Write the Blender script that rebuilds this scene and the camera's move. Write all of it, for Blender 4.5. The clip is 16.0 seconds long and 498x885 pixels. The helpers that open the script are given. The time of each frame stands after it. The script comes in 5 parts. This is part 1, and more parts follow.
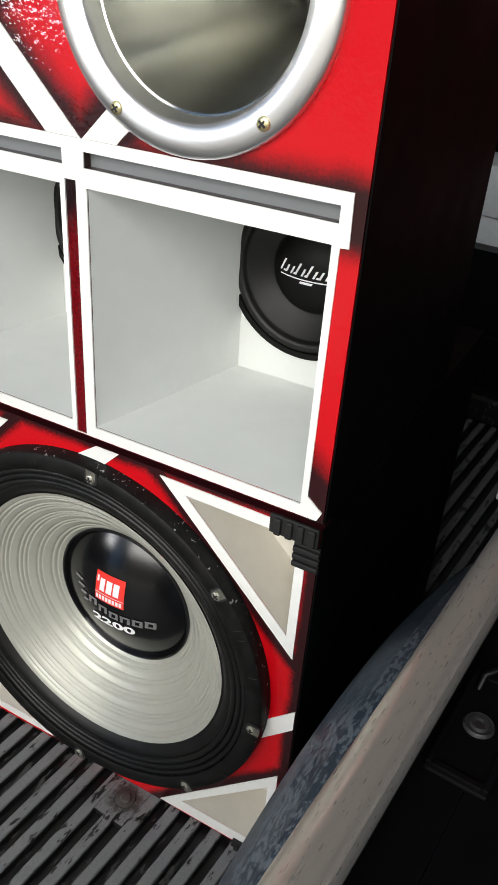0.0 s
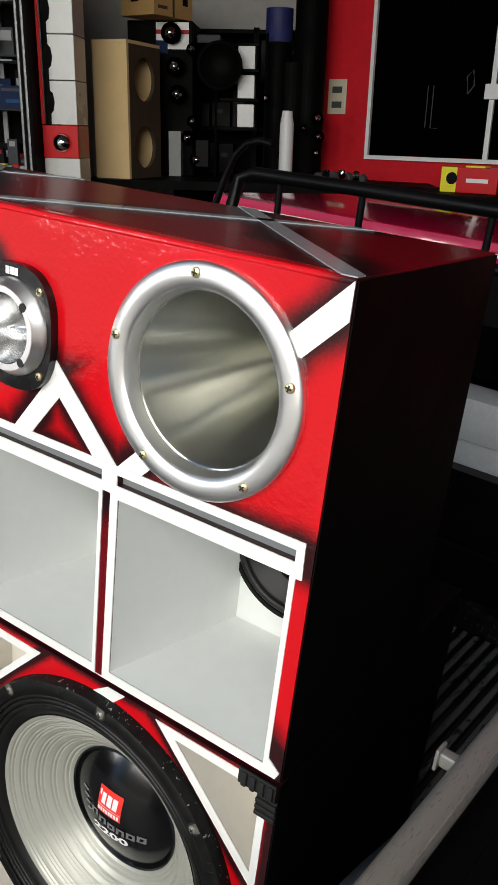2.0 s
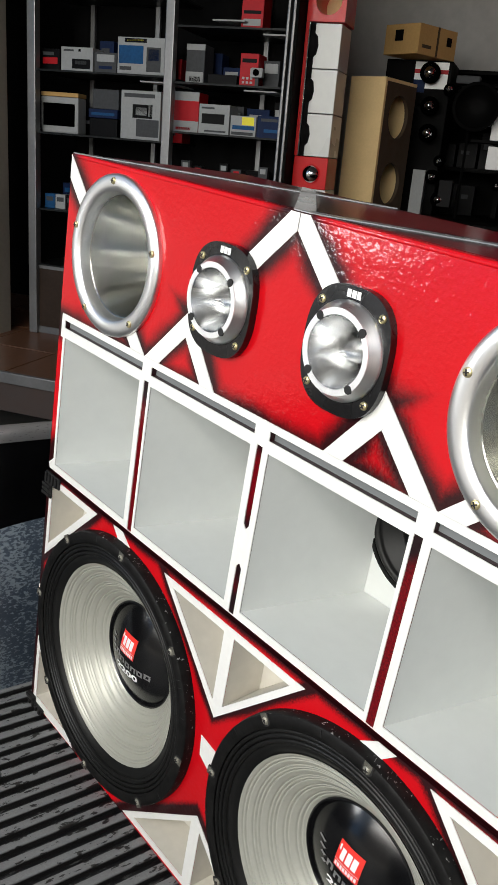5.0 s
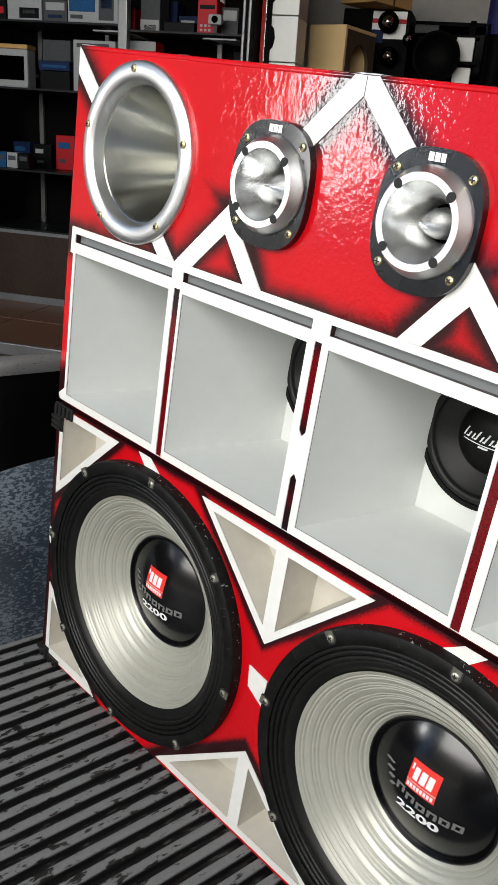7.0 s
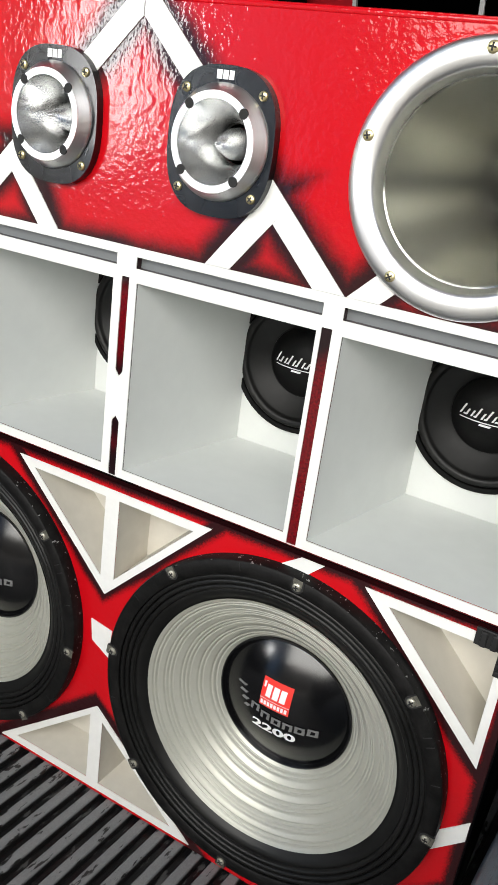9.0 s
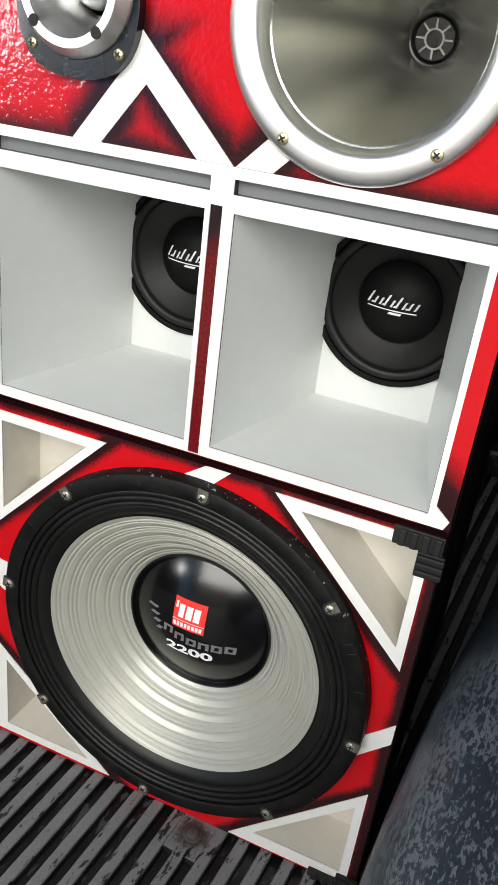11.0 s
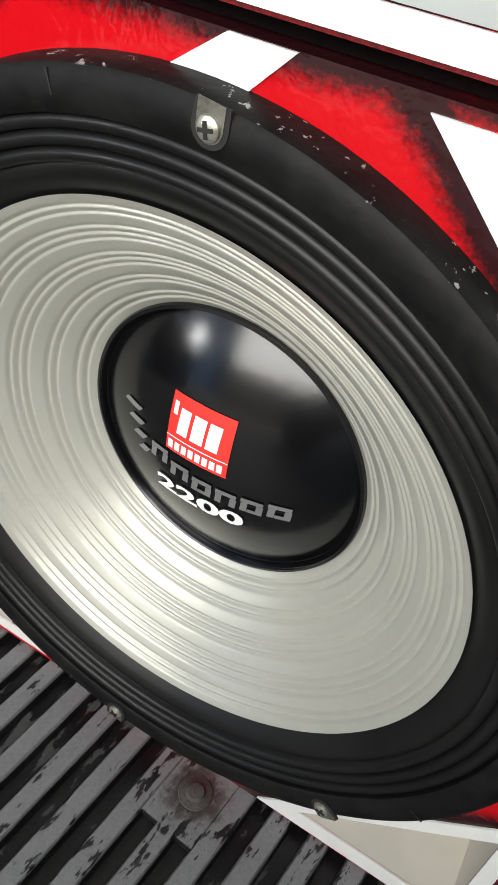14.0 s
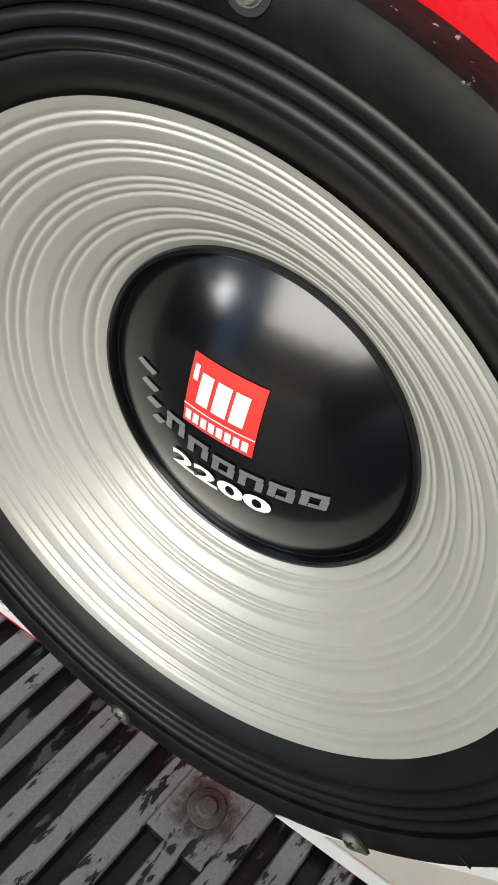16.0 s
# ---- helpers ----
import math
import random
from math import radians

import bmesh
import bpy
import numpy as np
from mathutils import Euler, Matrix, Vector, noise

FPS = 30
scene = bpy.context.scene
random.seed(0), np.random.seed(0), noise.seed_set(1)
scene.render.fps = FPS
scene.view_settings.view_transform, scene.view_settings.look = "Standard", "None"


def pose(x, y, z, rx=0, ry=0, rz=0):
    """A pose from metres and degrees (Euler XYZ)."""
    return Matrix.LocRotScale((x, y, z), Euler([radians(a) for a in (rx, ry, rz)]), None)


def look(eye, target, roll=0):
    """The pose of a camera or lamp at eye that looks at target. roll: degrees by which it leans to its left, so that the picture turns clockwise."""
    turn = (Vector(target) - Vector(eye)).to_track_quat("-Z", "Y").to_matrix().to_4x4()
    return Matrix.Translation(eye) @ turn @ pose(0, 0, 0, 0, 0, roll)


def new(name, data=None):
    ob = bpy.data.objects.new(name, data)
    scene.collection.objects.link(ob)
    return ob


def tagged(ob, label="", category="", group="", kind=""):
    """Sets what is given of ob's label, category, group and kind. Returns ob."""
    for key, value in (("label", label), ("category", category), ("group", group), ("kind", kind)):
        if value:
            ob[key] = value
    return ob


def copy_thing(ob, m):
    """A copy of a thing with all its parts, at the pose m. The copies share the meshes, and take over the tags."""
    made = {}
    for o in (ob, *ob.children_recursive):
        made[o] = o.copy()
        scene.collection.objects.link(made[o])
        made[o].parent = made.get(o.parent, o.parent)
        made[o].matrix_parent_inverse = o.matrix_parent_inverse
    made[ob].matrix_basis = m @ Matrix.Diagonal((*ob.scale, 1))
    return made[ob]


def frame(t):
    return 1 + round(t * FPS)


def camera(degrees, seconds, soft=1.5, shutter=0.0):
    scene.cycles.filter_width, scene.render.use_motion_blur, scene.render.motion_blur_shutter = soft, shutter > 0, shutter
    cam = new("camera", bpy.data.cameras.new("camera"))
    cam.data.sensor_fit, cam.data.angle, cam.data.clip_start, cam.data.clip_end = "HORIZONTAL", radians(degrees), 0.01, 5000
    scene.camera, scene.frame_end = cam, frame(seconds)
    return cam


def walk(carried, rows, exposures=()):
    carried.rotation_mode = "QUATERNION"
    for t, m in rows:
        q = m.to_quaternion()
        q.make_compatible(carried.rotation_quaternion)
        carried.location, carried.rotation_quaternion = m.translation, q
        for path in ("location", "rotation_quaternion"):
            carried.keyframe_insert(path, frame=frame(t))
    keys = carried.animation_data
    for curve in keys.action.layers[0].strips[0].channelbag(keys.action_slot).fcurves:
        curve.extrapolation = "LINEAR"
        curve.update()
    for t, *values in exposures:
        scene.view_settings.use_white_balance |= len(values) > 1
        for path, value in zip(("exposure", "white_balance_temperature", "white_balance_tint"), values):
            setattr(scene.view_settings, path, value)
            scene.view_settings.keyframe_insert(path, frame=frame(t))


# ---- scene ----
cam = camera(34.2, 16.0)
PATH = [
    (0, (0.601, -0.454, 0.788), (-0.173, 1.069, -0.252), 4.4),
    (0.5, (0.644, -0.478, 0.835), (-0.2, 1.1, -0.059), 5.3),
    (1, (0.672, -0.485, 0.923), (-0.218, 1.1, 0.089), 5.2),
    (1.5, (0.685, -0.495, 0.967), (-0.263, 1.093, 0.205), 5.7),
    (2, (0.685, -0.511, 0.972), (-0.308, 1.066, 0.245), 6.5),
    (2.5, (0.664, -0.526, 0.973), (-0.377, 1.028, 0.264), 7.3),
    (3, (0.634, -0.544, 0.973), (-0.462, 0.978, 0.278), 8.2),
    (3.5, (0.611, -0.554, 0.974), (-0.548, 0.921, 0.281), 9.0),
    (4, (0.591, -0.562, 0.969), (-0.641, 0.85, 0.271), 9.6),
    (4.5, (0.575, -0.57, 0.959), (-0.719, 0.782, 0.253), 9.9),
    (5, (0.563, -0.564, 0.944), (-0.779, 0.739, 0.235), 9.7),
    (5.2, (0.56, -0.562, 0.937), (-0.795, 0.727, 0.228), 9.5),
    (7.5, (0.465, -0.626, 0.816), (-0.7, 0.815, 0.065), 8.9),
    (8, (0.476, -0.633, 0.811), (-0.602, 0.878, 0.066), 8.7),
    (8.5, (0.477, -0.635, 0.805), (-0.483, 0.952, 0.058), 8.3),
    (9, (0.471, -0.622, 0.798), (-0.37, 1.033, 0.052), 8.0),
    (9.5, (0.476, -0.626, 0.798), (-0.246, 1.091, 0.07), 7.5),
    (9.7, (0.481, -0.628, 0.796), (-0.202, 1.107, 0.073), 7.3),
    (11.8, (0.437, -0.467, 0.692), (-0.141, 1.134, -0.359), 6.7),
    (12, (0.427, -0.436, 0.67), (-0.165, 1.129, -0.426), 7.1),
    (12.5, (0.397, -0.351, 0.602), (-0.202, 1.132, -0.598), 7.9),
    (13, (0.378, -0.284, 0.557), (-0.234, 1.122, -0.727), 8.3),
    (13.5, (0.368, -0.244, 0.528), (-0.257, 1.105, -0.809), 8.8),
    (14, (0.357, -0.216, 0.496), (-0.277, 1.112, -0.858), 9.0),
    (14.5, (0.346, -0.201, 0.476), (-0.3, 1.099, -0.9), 9.0),
    (15, (0.337, -0.19, 0.463), (-0.303, 1.098, -0.927), 9.2),
    (15.5, (0.341, -0.18, 0.461), (-0.329, 1.086, -0.936), 8.9),
    (16, (0.336, -0.179, 0.454), (-0.321, 1.088, -0.947), 9.4),
]
walk(cam, [(t, look(eye, target, roll)) for t, eye, target, roll in PATH], [(0, 2.0), (9.7, 2.0), (12.5, 2.18), (14, 2.34), (16, 2.42)])

# ---- world and light ----
world = bpy.data.worlds.new("sky_world")
scene.world = world
world.use_nodes = True
wn = world.node_tree.nodes
sky = wn.new("ShaderNodeTexSky")
sky.sky_type, sky.sun_disc = "NISHITA", False
sky.sun_elevation, sky.sun_rotation = radians(64), radians(12)
wn["Background"].inputs["Strength"].default_value = 0.03
world.node_tree.links.new(sky.outputs[0], wn["Background"].inputs["Color"])

GROUND = -0.65                                # street level, the truck bed is z = 0


def area_lamp(name, size_x, size_y, watts, colour, eye, target):
    lamp = bpy.data.lights.new(name, "AREA")
    lamp.shape, lamp.size, lamp.size_y, lamp.energy, lamp.color = "RECTANGLE", size_x, size_y, watts, colour
    new(name, lamp).matrix_world = look(eye, target)


# high sun from behind the shop: the roof shades the truck, the street beyond lies in full sun
sun_lamp = bpy.data.lights.new("sun", "SUN")
sun_lamp.energy, sun_lamp.angle, sun_lamp.color = 5.0, radians(0.5), (1.0, 0.95, 0.88)
new("sun", sun_lamp).matrix_world = look((0.9, 4.3, 9.3), (0, 0, 0))

# open sky above the shop front; a second, unseen source added for lacquer highlights
area_lamp("shop_front_daylight", 3.4, 1.75, 42, (1.0, 0.97, 0.905), (0.60, -2.80, 1.97), (0, 0.1, 0.45))
area_lamp("lacquer_highlight_lamp", 0.36, 0.80, 5.5, (1.0, 0.99, 0.97), (-2.18, -2.65, 0.96), (-0.05, 0, 0.8))


# ---- materials ----
def nodes_of(name):
    m = bpy.data.materials.new(name)
    m.use_nodes = True
    return m, m.node_tree.nodes, m.node_tree.links, m.node_tree.nodes["Principled BSDF"]


def math_node(n, l, op, a, b=None, c=None, clamp=False):
    k = n.new("ShaderNodeMath")
    k.operation, k.use_clamp = op, clamp
    for i, v in enumerate((a, b, c)):
        if v is None:
            continue
        if isinstance(v, (int, float)):
            k.inputs[i].default_value = v
        else:
            l.new(v, k.inputs[i])
    return k.outputs[0]


def noise_node(n, l, vec, scale, detail=4.0, rough=0.55):
    k = n.new("ShaderNodeTexNoise")
    k.inputs["Scale"].default_value, k.inputs["Detail"].default_value, k.inputs["Roughness"].default_value = scale, detail, rough
    if vec is not None:
        l.new(vec, k.inputs["Vector"])
    return k.outputs["Fac"]


def ramp(n, l, fac, lo, hi, a=0.0, b=1.0):
    k = n.new("ShaderNodeMapRange")
    k.clamp = True
    k.interpolation_type = "SMOOTHSTEP"
    for i, v in zip(("From Min", "From Max", "To Min", "To Max"), (lo, hi, a, b)):
        k.inputs[i].default_value = v
    l.new(fac, k.inputs["Value"])
    return k.outputs["Result"]


def blend(n, l, fac, a, b):
    k = n.new("ShaderNodeMix")
    k.data_type = "RGBA"
    if isinstance(fac, (int, float)):
        k.inputs[0].default_value = fac
    else:
        l.new(fac, k.inputs[0])
    for i, v in ((6, a), (7, b)):
        if isinstance(v, tuple):
            k.inputs[i].default_value = (*v, 1.0)
        else:
            l.new(v, k.inputs[i])
    return k.outputs[2]


def bump(n, l, p, height, strength, dist):
    k = n.new("ShaderNodeBump")
    k.inputs["Strength"].default_value, k.inputs["Distance"].default_value = strength, dist
    l.new(height, k.inputs["Height"])
    l.new(k.outputs[0], p.inputs["Normal"])


def simple(name, colour, rough=0.5, metal=0.0, coat=0.0, vary=0.25, scale=30.0, relief=0.2, dist=0.0006, spec=0.5):
    """Plain surface with fine grain and broad uneven patches."""
    m, n, l, p = nodes_of(name)
    co = n.new("ShaderNodeTexCoord").outputs["Object"]
    fine, broad = noise_node(n, l, co, scale * 6), noise_node(n, l, co, scale * 0.35, 3)
    both = math_node(n, l, "MULTIPLY_ADD", fine, 0.4, math_node(n, l, "MULTIPLY", broad, 0.6))
    dark = tuple(c * (1 - vary) for c in colour)
    light = tuple(min(1, c * (1 + vary * 0.6)) for c in colour)
    l.new(blend(n, l, ramp(n, l, both, 0.3, 0.7), dark, light), p.inputs["Base Color"])
    l.new(ramp(n, l, broad, 0.3, 0.7, max(0.02, rough * 0.85), min(1, rough * 1.15)), p.inputs["Roughness"])
    p.inputs["Metallic"].default_value, p.inputs["Coat Weight"].default_value = metal, coat
    p.inputs["Coat Roughness"].default_value = 0.08
    p.inputs["Specular IOR Level"].default_value = spec
    if relief:
        bump(n, l, p, fine, relief, dist)
    return m


def sprayed(name, lines, fade, noise_in=0.35, flat=False, short=(), dark_red_zone=None, depth=1.0):
    """Glossy red lacquer with black airbrushing along lines a*|x| + b*z = c, and orange peel."""
    m, n, l, p = nodes_of(name)
    co = n.new("ShaderNodeTexCoord").outputs["Object"]
    sep = n.new("ShaderNodeSeparateXYZ")
    l.new(co, sep.inputs[0])
    ax = math_node(n, l, "ABSOLUTE", sep.outputs[0])
    second = sep.outputs[1] if flat else sep.outputs[2]
    near = None
    for a, b, c in lines:
        d = math_node(n, l, "MULTIPLY_ADD", ax, a, math_node(n, l, "MULTIPLY_ADD", second, b, -c))
        d = math_node(n, l, "DIVIDE", math_node(n, l, "ABSOLUTE", d), math.hypot(a, b))
        near = d if near is None else math_node(n, l, "MINIMUM", near, d)
    for a, b, c, top in short:
        d = math_node(n, l, "MULTIPLY_ADD", ax, a, math_node(n, l, "MULTIPLY_ADD", second, b, -c))
        d = math_node(n, l, "DIVIDE", math_node(n, l, "ABSOLUTE", d), math.hypot(a, b))
        d = math_node(n, l, "MAXIMUM", d, math_node(n, l, "SUBTRACT", second, top))
        near = math_node(n, l, "MINIMUM", near, d)
    cloud = noise_node(n, l, co, 14, 3)
    speck = noise_node(n, l, co, 420, 3, 0.7)
    d = math_node(n, l, "MULTIPLY_ADD", math_node(n, l, "SUBTRACT", cloud, 0.5), noise_in * fade * 2, near)
    d = math_node(n, l, "MULTIPLY_ADD", math_node(n, l, "SUBTRACT", speck, 0.5), 0.010, d)
    black = ramp(n, l, d, fade * 0.35, fade, 0.97, 0.0)
    # depth below 1 puts the top panel's shade into the red
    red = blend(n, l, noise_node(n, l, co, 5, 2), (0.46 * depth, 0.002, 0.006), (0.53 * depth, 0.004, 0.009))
    if dark_red_zone:                                  # the narrow dividers and the lowest edge are a deeper maroon
        inside = math_node(n, l, "MULTIPLY", math_node(n, l, "LESS_THAN", second, dark_red_zone[0]), math_node(n, l, "LESS_THAN", ax, dark_red_zone[1]))
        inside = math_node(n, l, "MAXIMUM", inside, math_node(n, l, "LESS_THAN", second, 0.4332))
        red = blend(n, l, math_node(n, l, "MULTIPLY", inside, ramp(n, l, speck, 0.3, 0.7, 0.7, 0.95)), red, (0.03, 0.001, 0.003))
    l.new(blend(n, l, black, red, (0.008, 0.004, 0.005)), p.inputs["Base Color"])
    p.inputs["Roughness"].default_value = 0.35
    p.inputs["Specular IOR Level"].default_value = 0.06
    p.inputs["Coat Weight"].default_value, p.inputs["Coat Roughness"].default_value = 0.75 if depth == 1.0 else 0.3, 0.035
    peel = math_node(n, l, "MULTIPLY_ADD", noise_node(n, l, co, 190, 2), 0.7, math_node(n, l, "MULTIPLY", noise_node(n, l, co, 60, 2), 0.9))
    k = n.new("ShaderNodeBump")
    k.inputs["Strength"].default_value, k.inputs["Distance"].default_value = 0.34, 0.0015
    l.new(peel, k.inputs["Height"])
    l.new(k.outputs[0], p.inputs["Normal"])
    l.new(k.outputs[0], p.inputs["Coat Normal"])
    return m


def turned(name, colour, rough=0.22, metal=1.0, rings=900.0, streak=0.0, relief=0.25, grain=0.14, sweep=0.0):
    """Lathe-turned or spun metal: rings by distance from the axis, streaks by angle."""
    m, n, l, p = nodes_of(name)
    co = n.new("ShaderNodeTexCoord").outputs["Object"]
    sep = n.new("ShaderNodeSeparateXYZ")
    l.new(co, sep.inputs[0])
    x, z = sep.outputs[0], sep.outputs[2]
    r = math_node(n, l, "SQRT", math_node(n, l, "ADD", math_node(n, l, "MULTIPLY", x, x), math_node(n, l, "MULTIPLY", z, z)))
    comb = n.new("ShaderNodeCombineXYZ")
    l.new(math_node(n, l, "MULTIPLY", r, rings), comb.inputs[0])
    l.new(math_node(n, l, "MULTIPLY", sep.outputs[1], rings), comb.inputs[1])
    ring = noise_node(n, l, comb.outputs[0], 1.0, 3)
    patch = noise_node(n, l, co, 25, 4)
    l.new(blend(n, l, ring, tuple(c * (1 - grain) for c in colour), colour), p.inputs["Base Color"])
    mix = math_node(n, l, "MULTIPLY_ADD", patch, 0.5, math_node(n, l, "MULTIPLY", ring, 0.5))
    l.new(ramp(n, l, mix, 0.3, 0.7, rough * (1 - grain * 1.6), rough * (1 + grain * 2)), p.inputs["Roughness"])
    p.inputs["Metallic"].default_value = metal
    p.inputs["Anisotropic"].default_value, p.inputs["Anisotropic Rotation"].default_value = streak, 0.25
    tan = n.new("ShaderNodeTangent")
    tan.direction_type, tan.axis = "RADIAL", "Y"
    l.new(tan.outputs[0], p.inputs["Tangent"])
    if sweep:                                 # polishing marks that run down the flare
        rad = n.new("ShaderNodeCombineXYZ")
        l.new(math_node(n, l, "DIVIDE", x, r), rad.inputs[0])
        l.new(math_node(n, l, "DIVIDE", z, r), rad.inputs[1])
        wide, thin = noise_node(n, l, rad.outputs[0], 2.4, 1), noise_node(n, l, rad.outputs[0], 9, 1)
        mark = math_node(n, l, "MULTIPLY_ADD", thin, 0.12, math_node(n, l, "MULTIPLY", wide, 0.88))
        l.new(ramp(n, l, mark, 0.36, 0.64, rough * 0.93, rough * 1.12), p.inputs["Roughness"])
        bump(n, l, p, mark, sweep, 0.012)
    elif relief:
        bump(n, l, p, ring, relief, 0.0003)
    return m


def worn_liner(name, base, scar, amount, fine=1.0, along=0.32, stain=None, crest=None):
    """Black moulded bed liner, scraped and dusty."""
    m, n, l, p = nodes_of(name)
    co = n.new("ShaderNodeTexCoord").outputs["Object"]
    mp = n.new("ShaderNodeMapping")
    mp.inputs["Scale"].default_value = (1.3, along, 1.0)
    l.new(co, mp.inputs[0])
    chips = noise_node(n, l, mp.outputs[0], 95 * fine, 7, 0.66)
    dust = noise_node(n, l, co, 9, 5, 0.6)
    grain = noise_node(n, l, co, 500, 3)
    f = math_node(n, l, "MULTIPLY_ADD", dust, 0.32, math_node(n, l, "MULTIPLY", chips, 0.78))
    f = ramp(n, l, f, 0.535 - amount, 0.555 - amount)
    if crest is not None:                     # rubbed pale along the crests alone
        sep = n.new("ShaderNodeSeparateXYZ")
        l.new(co, sep.inputs[0])
        level = math_node(n, l, "MULTIPLY_ADD", dust, 0.002, math_node(n, l, "SUBTRACT", sep.outputs[2], 0.001))
        f = math_node(n, l, "MULTIPLY", f, ramp(n, l, level, crest - 0.0022, crest))
    body = blend(n, l, dust, base, tuple(c * 1.9 for c in base))
    worn = blend(n, l, math_node(n, l, "MULTIPLY", f, ramp(n, l, grain, 0.2, 0.8, 0.78, 1.0)), body, scar)
    if stain:                                 # rusty grit round the bolt
        v = n.new("ShaderNodeVectorMath")
        v.operation = "DISTANCE"
        v.inputs[1].default_value = (stain[0], stain[1], -0.001)
        l.new(co, v.inputs[0])
        ragged = math_node(n, l, "MULTIPLY_ADD", noise_node(n, l, co, 130, 5, 0.7), stain[2] * 1.6, math_node(n, l, "SUBTRACT", v.outputs["Value"], stain[2] * 0.8))
        worn = blend(n, l, ramp(n, l, ragged, stain[2] * 0.5, stain[2] * 1.1, 0.9, 0.0), worn, (0.030, 0.023, 0.020))
    l.new(worn, p.inputs["Base Color"])
    l.new(ramp(n, l, f, 0, 1, 0.33, 0.58), p.inputs["Roughness"])
    h = math_node(n, l, "MULTIPLY_ADD", grain, 0.3, math_node(n, l, "MULTIPLY", chips, 0.8))
    p.inputs["Specular IOR Level"].default_value = 0.45
    bump(n, l, p, h, 0.6, 0.002)
    return m


def tinted_metal(name, warm, cool, rough, metal):
    """Old bare metal with long warm and cool tints and fine scratches along it."""
    m, n, l, p = nodes_of(name)
    mp = n.new("ShaderNodeMapping")
    mp.inputs["Scale"].default_value = (1.0, 0.12, 1.0)
    l.new(n.new("ShaderNodeTexCoord").outputs["Object"], mp.inputs[0])
    tint, scratch = noise_node(n, l, mp.outputs[0], 12, 3), noise_node(n, l, mp.outputs[0], 900, 3)
    l.new(blend(n, l, ramp(n, l, tint, 0.35, 0.65), warm, cool), p.inputs["Base Color"])
    l.new(ramp(n, l, scratch, 0.3, 0.7, rough * 0.9, rough * 1.15), p.inputs["Roughness"])
    p.inputs["Metallic"].default_value = metal
    return m


RED_UP = sprayed("red_lacquer_upper", [(1, 1, 0.8785), (1, -1, -0.430), (0, 1, 0.655)], 0.036, short=[(1.0, -0.62, -0.316, 0.735)], dark_red_zone=(0.645, 0.3))
RED_LOW = sprayed("red_lacquer_lower", [(1, -1, -0.288), (1, 1, 0.711), (1, -1, 0.294), (0.84, 1, 0.135), (1, 0, 0.436), (0, 1, 0.4285)], 0.015)
RED_TOP_SHADED = sprayed("red_lacquer_top_shaded", [(1, -1, 0.0), (1, 1, 0.436)], 0.055, flat=True, depth=0.32)
BLACK_SIDE = simple("black_cabinet_paint", (0.002, 0.002, 0.002), 0.5, spec=0.05, relief=0.1)
WHITE = simple("white_stripe_paint", (0.76, 0.76, 0.735), 0.35, coat=0.3, vary=0.05, scale=20, relief=0.12)
# the white stripe paint greyed, as it looks in shade on the top
WHITE_SHADED = simple("white_stripe_shaded", (0.30, 0.31, 0.33), 0.3, coat=0.4, vary=0.08, scale=20, relief=0.1)
CHAMBER = simple("chamber_white_paint", (0.64, 0.66, 0.64), 0.42, vary=0.04, scale=8, relief=0.05)
SLOT = simple("slot_grey", (0.15, 0.16, 0.165), 0.5, vary=0.08, scale=8, relief=0.05)
PORT = simple("port_beige_paint", (0.60, 0.57, 0.50), 0.5, vary=0.08, scale=10, relief=0.1)
SEAM = simple("gap_shade_black", (0.004, 0.002, 0.002), 0.9, spec=0.05, vary=0.6, scale=40, relief=0.6)
ALU = turned("polished_aluminium", (0.93, 0.93, 0.92), 0.34, streak=0.6, relief=0.06)
ALU_HORN = turned("spun_horn_aluminium", (0.52, 0.52, 0.48), 0.20, rings=900, streak=0.9, relief=0.0, grain=0.0, sweep=0.004)
ALU_MOUTH = turned("turned_tweeter_aluminium", (0.72, 0.725, 0.72), 0.24, metal=1.0, rings=900, streak=0.8, relief=0.0, grain=0.06)
ALU_LIP = turned("polished_lip_aluminium", (0.90, 0.90, 0.89), 0.36, rings=60, relief=0.0, grain=0.06)
ALU_RING = simple("bright_aluminium_ring", (0.93, 0.93, 0.93), 0.35, 0.7, vary=0.05, relief=0.05)
STEEL_GREY = simple("dull_grey_metal", (0.30, 0.30, 0.29), 0.45, 0.6, vary=0.2, scale=60)
TWEETER_BLACK = simple("black_tweeter_flange", (0.004, 0.004, 0.0045), 0.28, coat=0.3, spec=0.3, vary=0.3, scale=60, relief=0.35, dist=0.0006)
BRASS = simple("yellow_zinc_screw", (0.62, 0.54, 0.30), 0.3, 0.9, vary=0.2, scale=120)
ZINC = simple("pale_zinc_screw", (0.55, 0.53, 0.45), 0.35, 0.85, vary=0.3, scale=120)
TAB = simple("scraped_metal_tab", (0.16, 0.155, 0.13), 0.5, 0.6, vary=0.5, scale=120)
DARK = simple("screw_recess_black", (0.01, 0.01, 0.01), 0.7)
RUBBER = simple("black_rubber_surround", (0.0062, 0.0062, 0.006), 0.42, vary=0.35, scale=25, relief=0.15, spec=0.3)
STEEL_BLACK = simple("black_basket_gasket", (0.003, 0.003, 0.003), 0.5, vary=0.4, scale=30, relief=0.3, spec=0.18)
CONE = simple("silver_grey_cone", (0.45, 0.45, 0.395), 0.35, 0.36, vary=0.04, scale=30, relief=0.02, dist=0.0002)
DOME = simple("gloss_black_dust_cap", (0.003, 0.003, 0.0035), 0.20, spec=0.6, coat=0.0, vary=0.2, scale=30, relief=0.10, dist=0.0006)
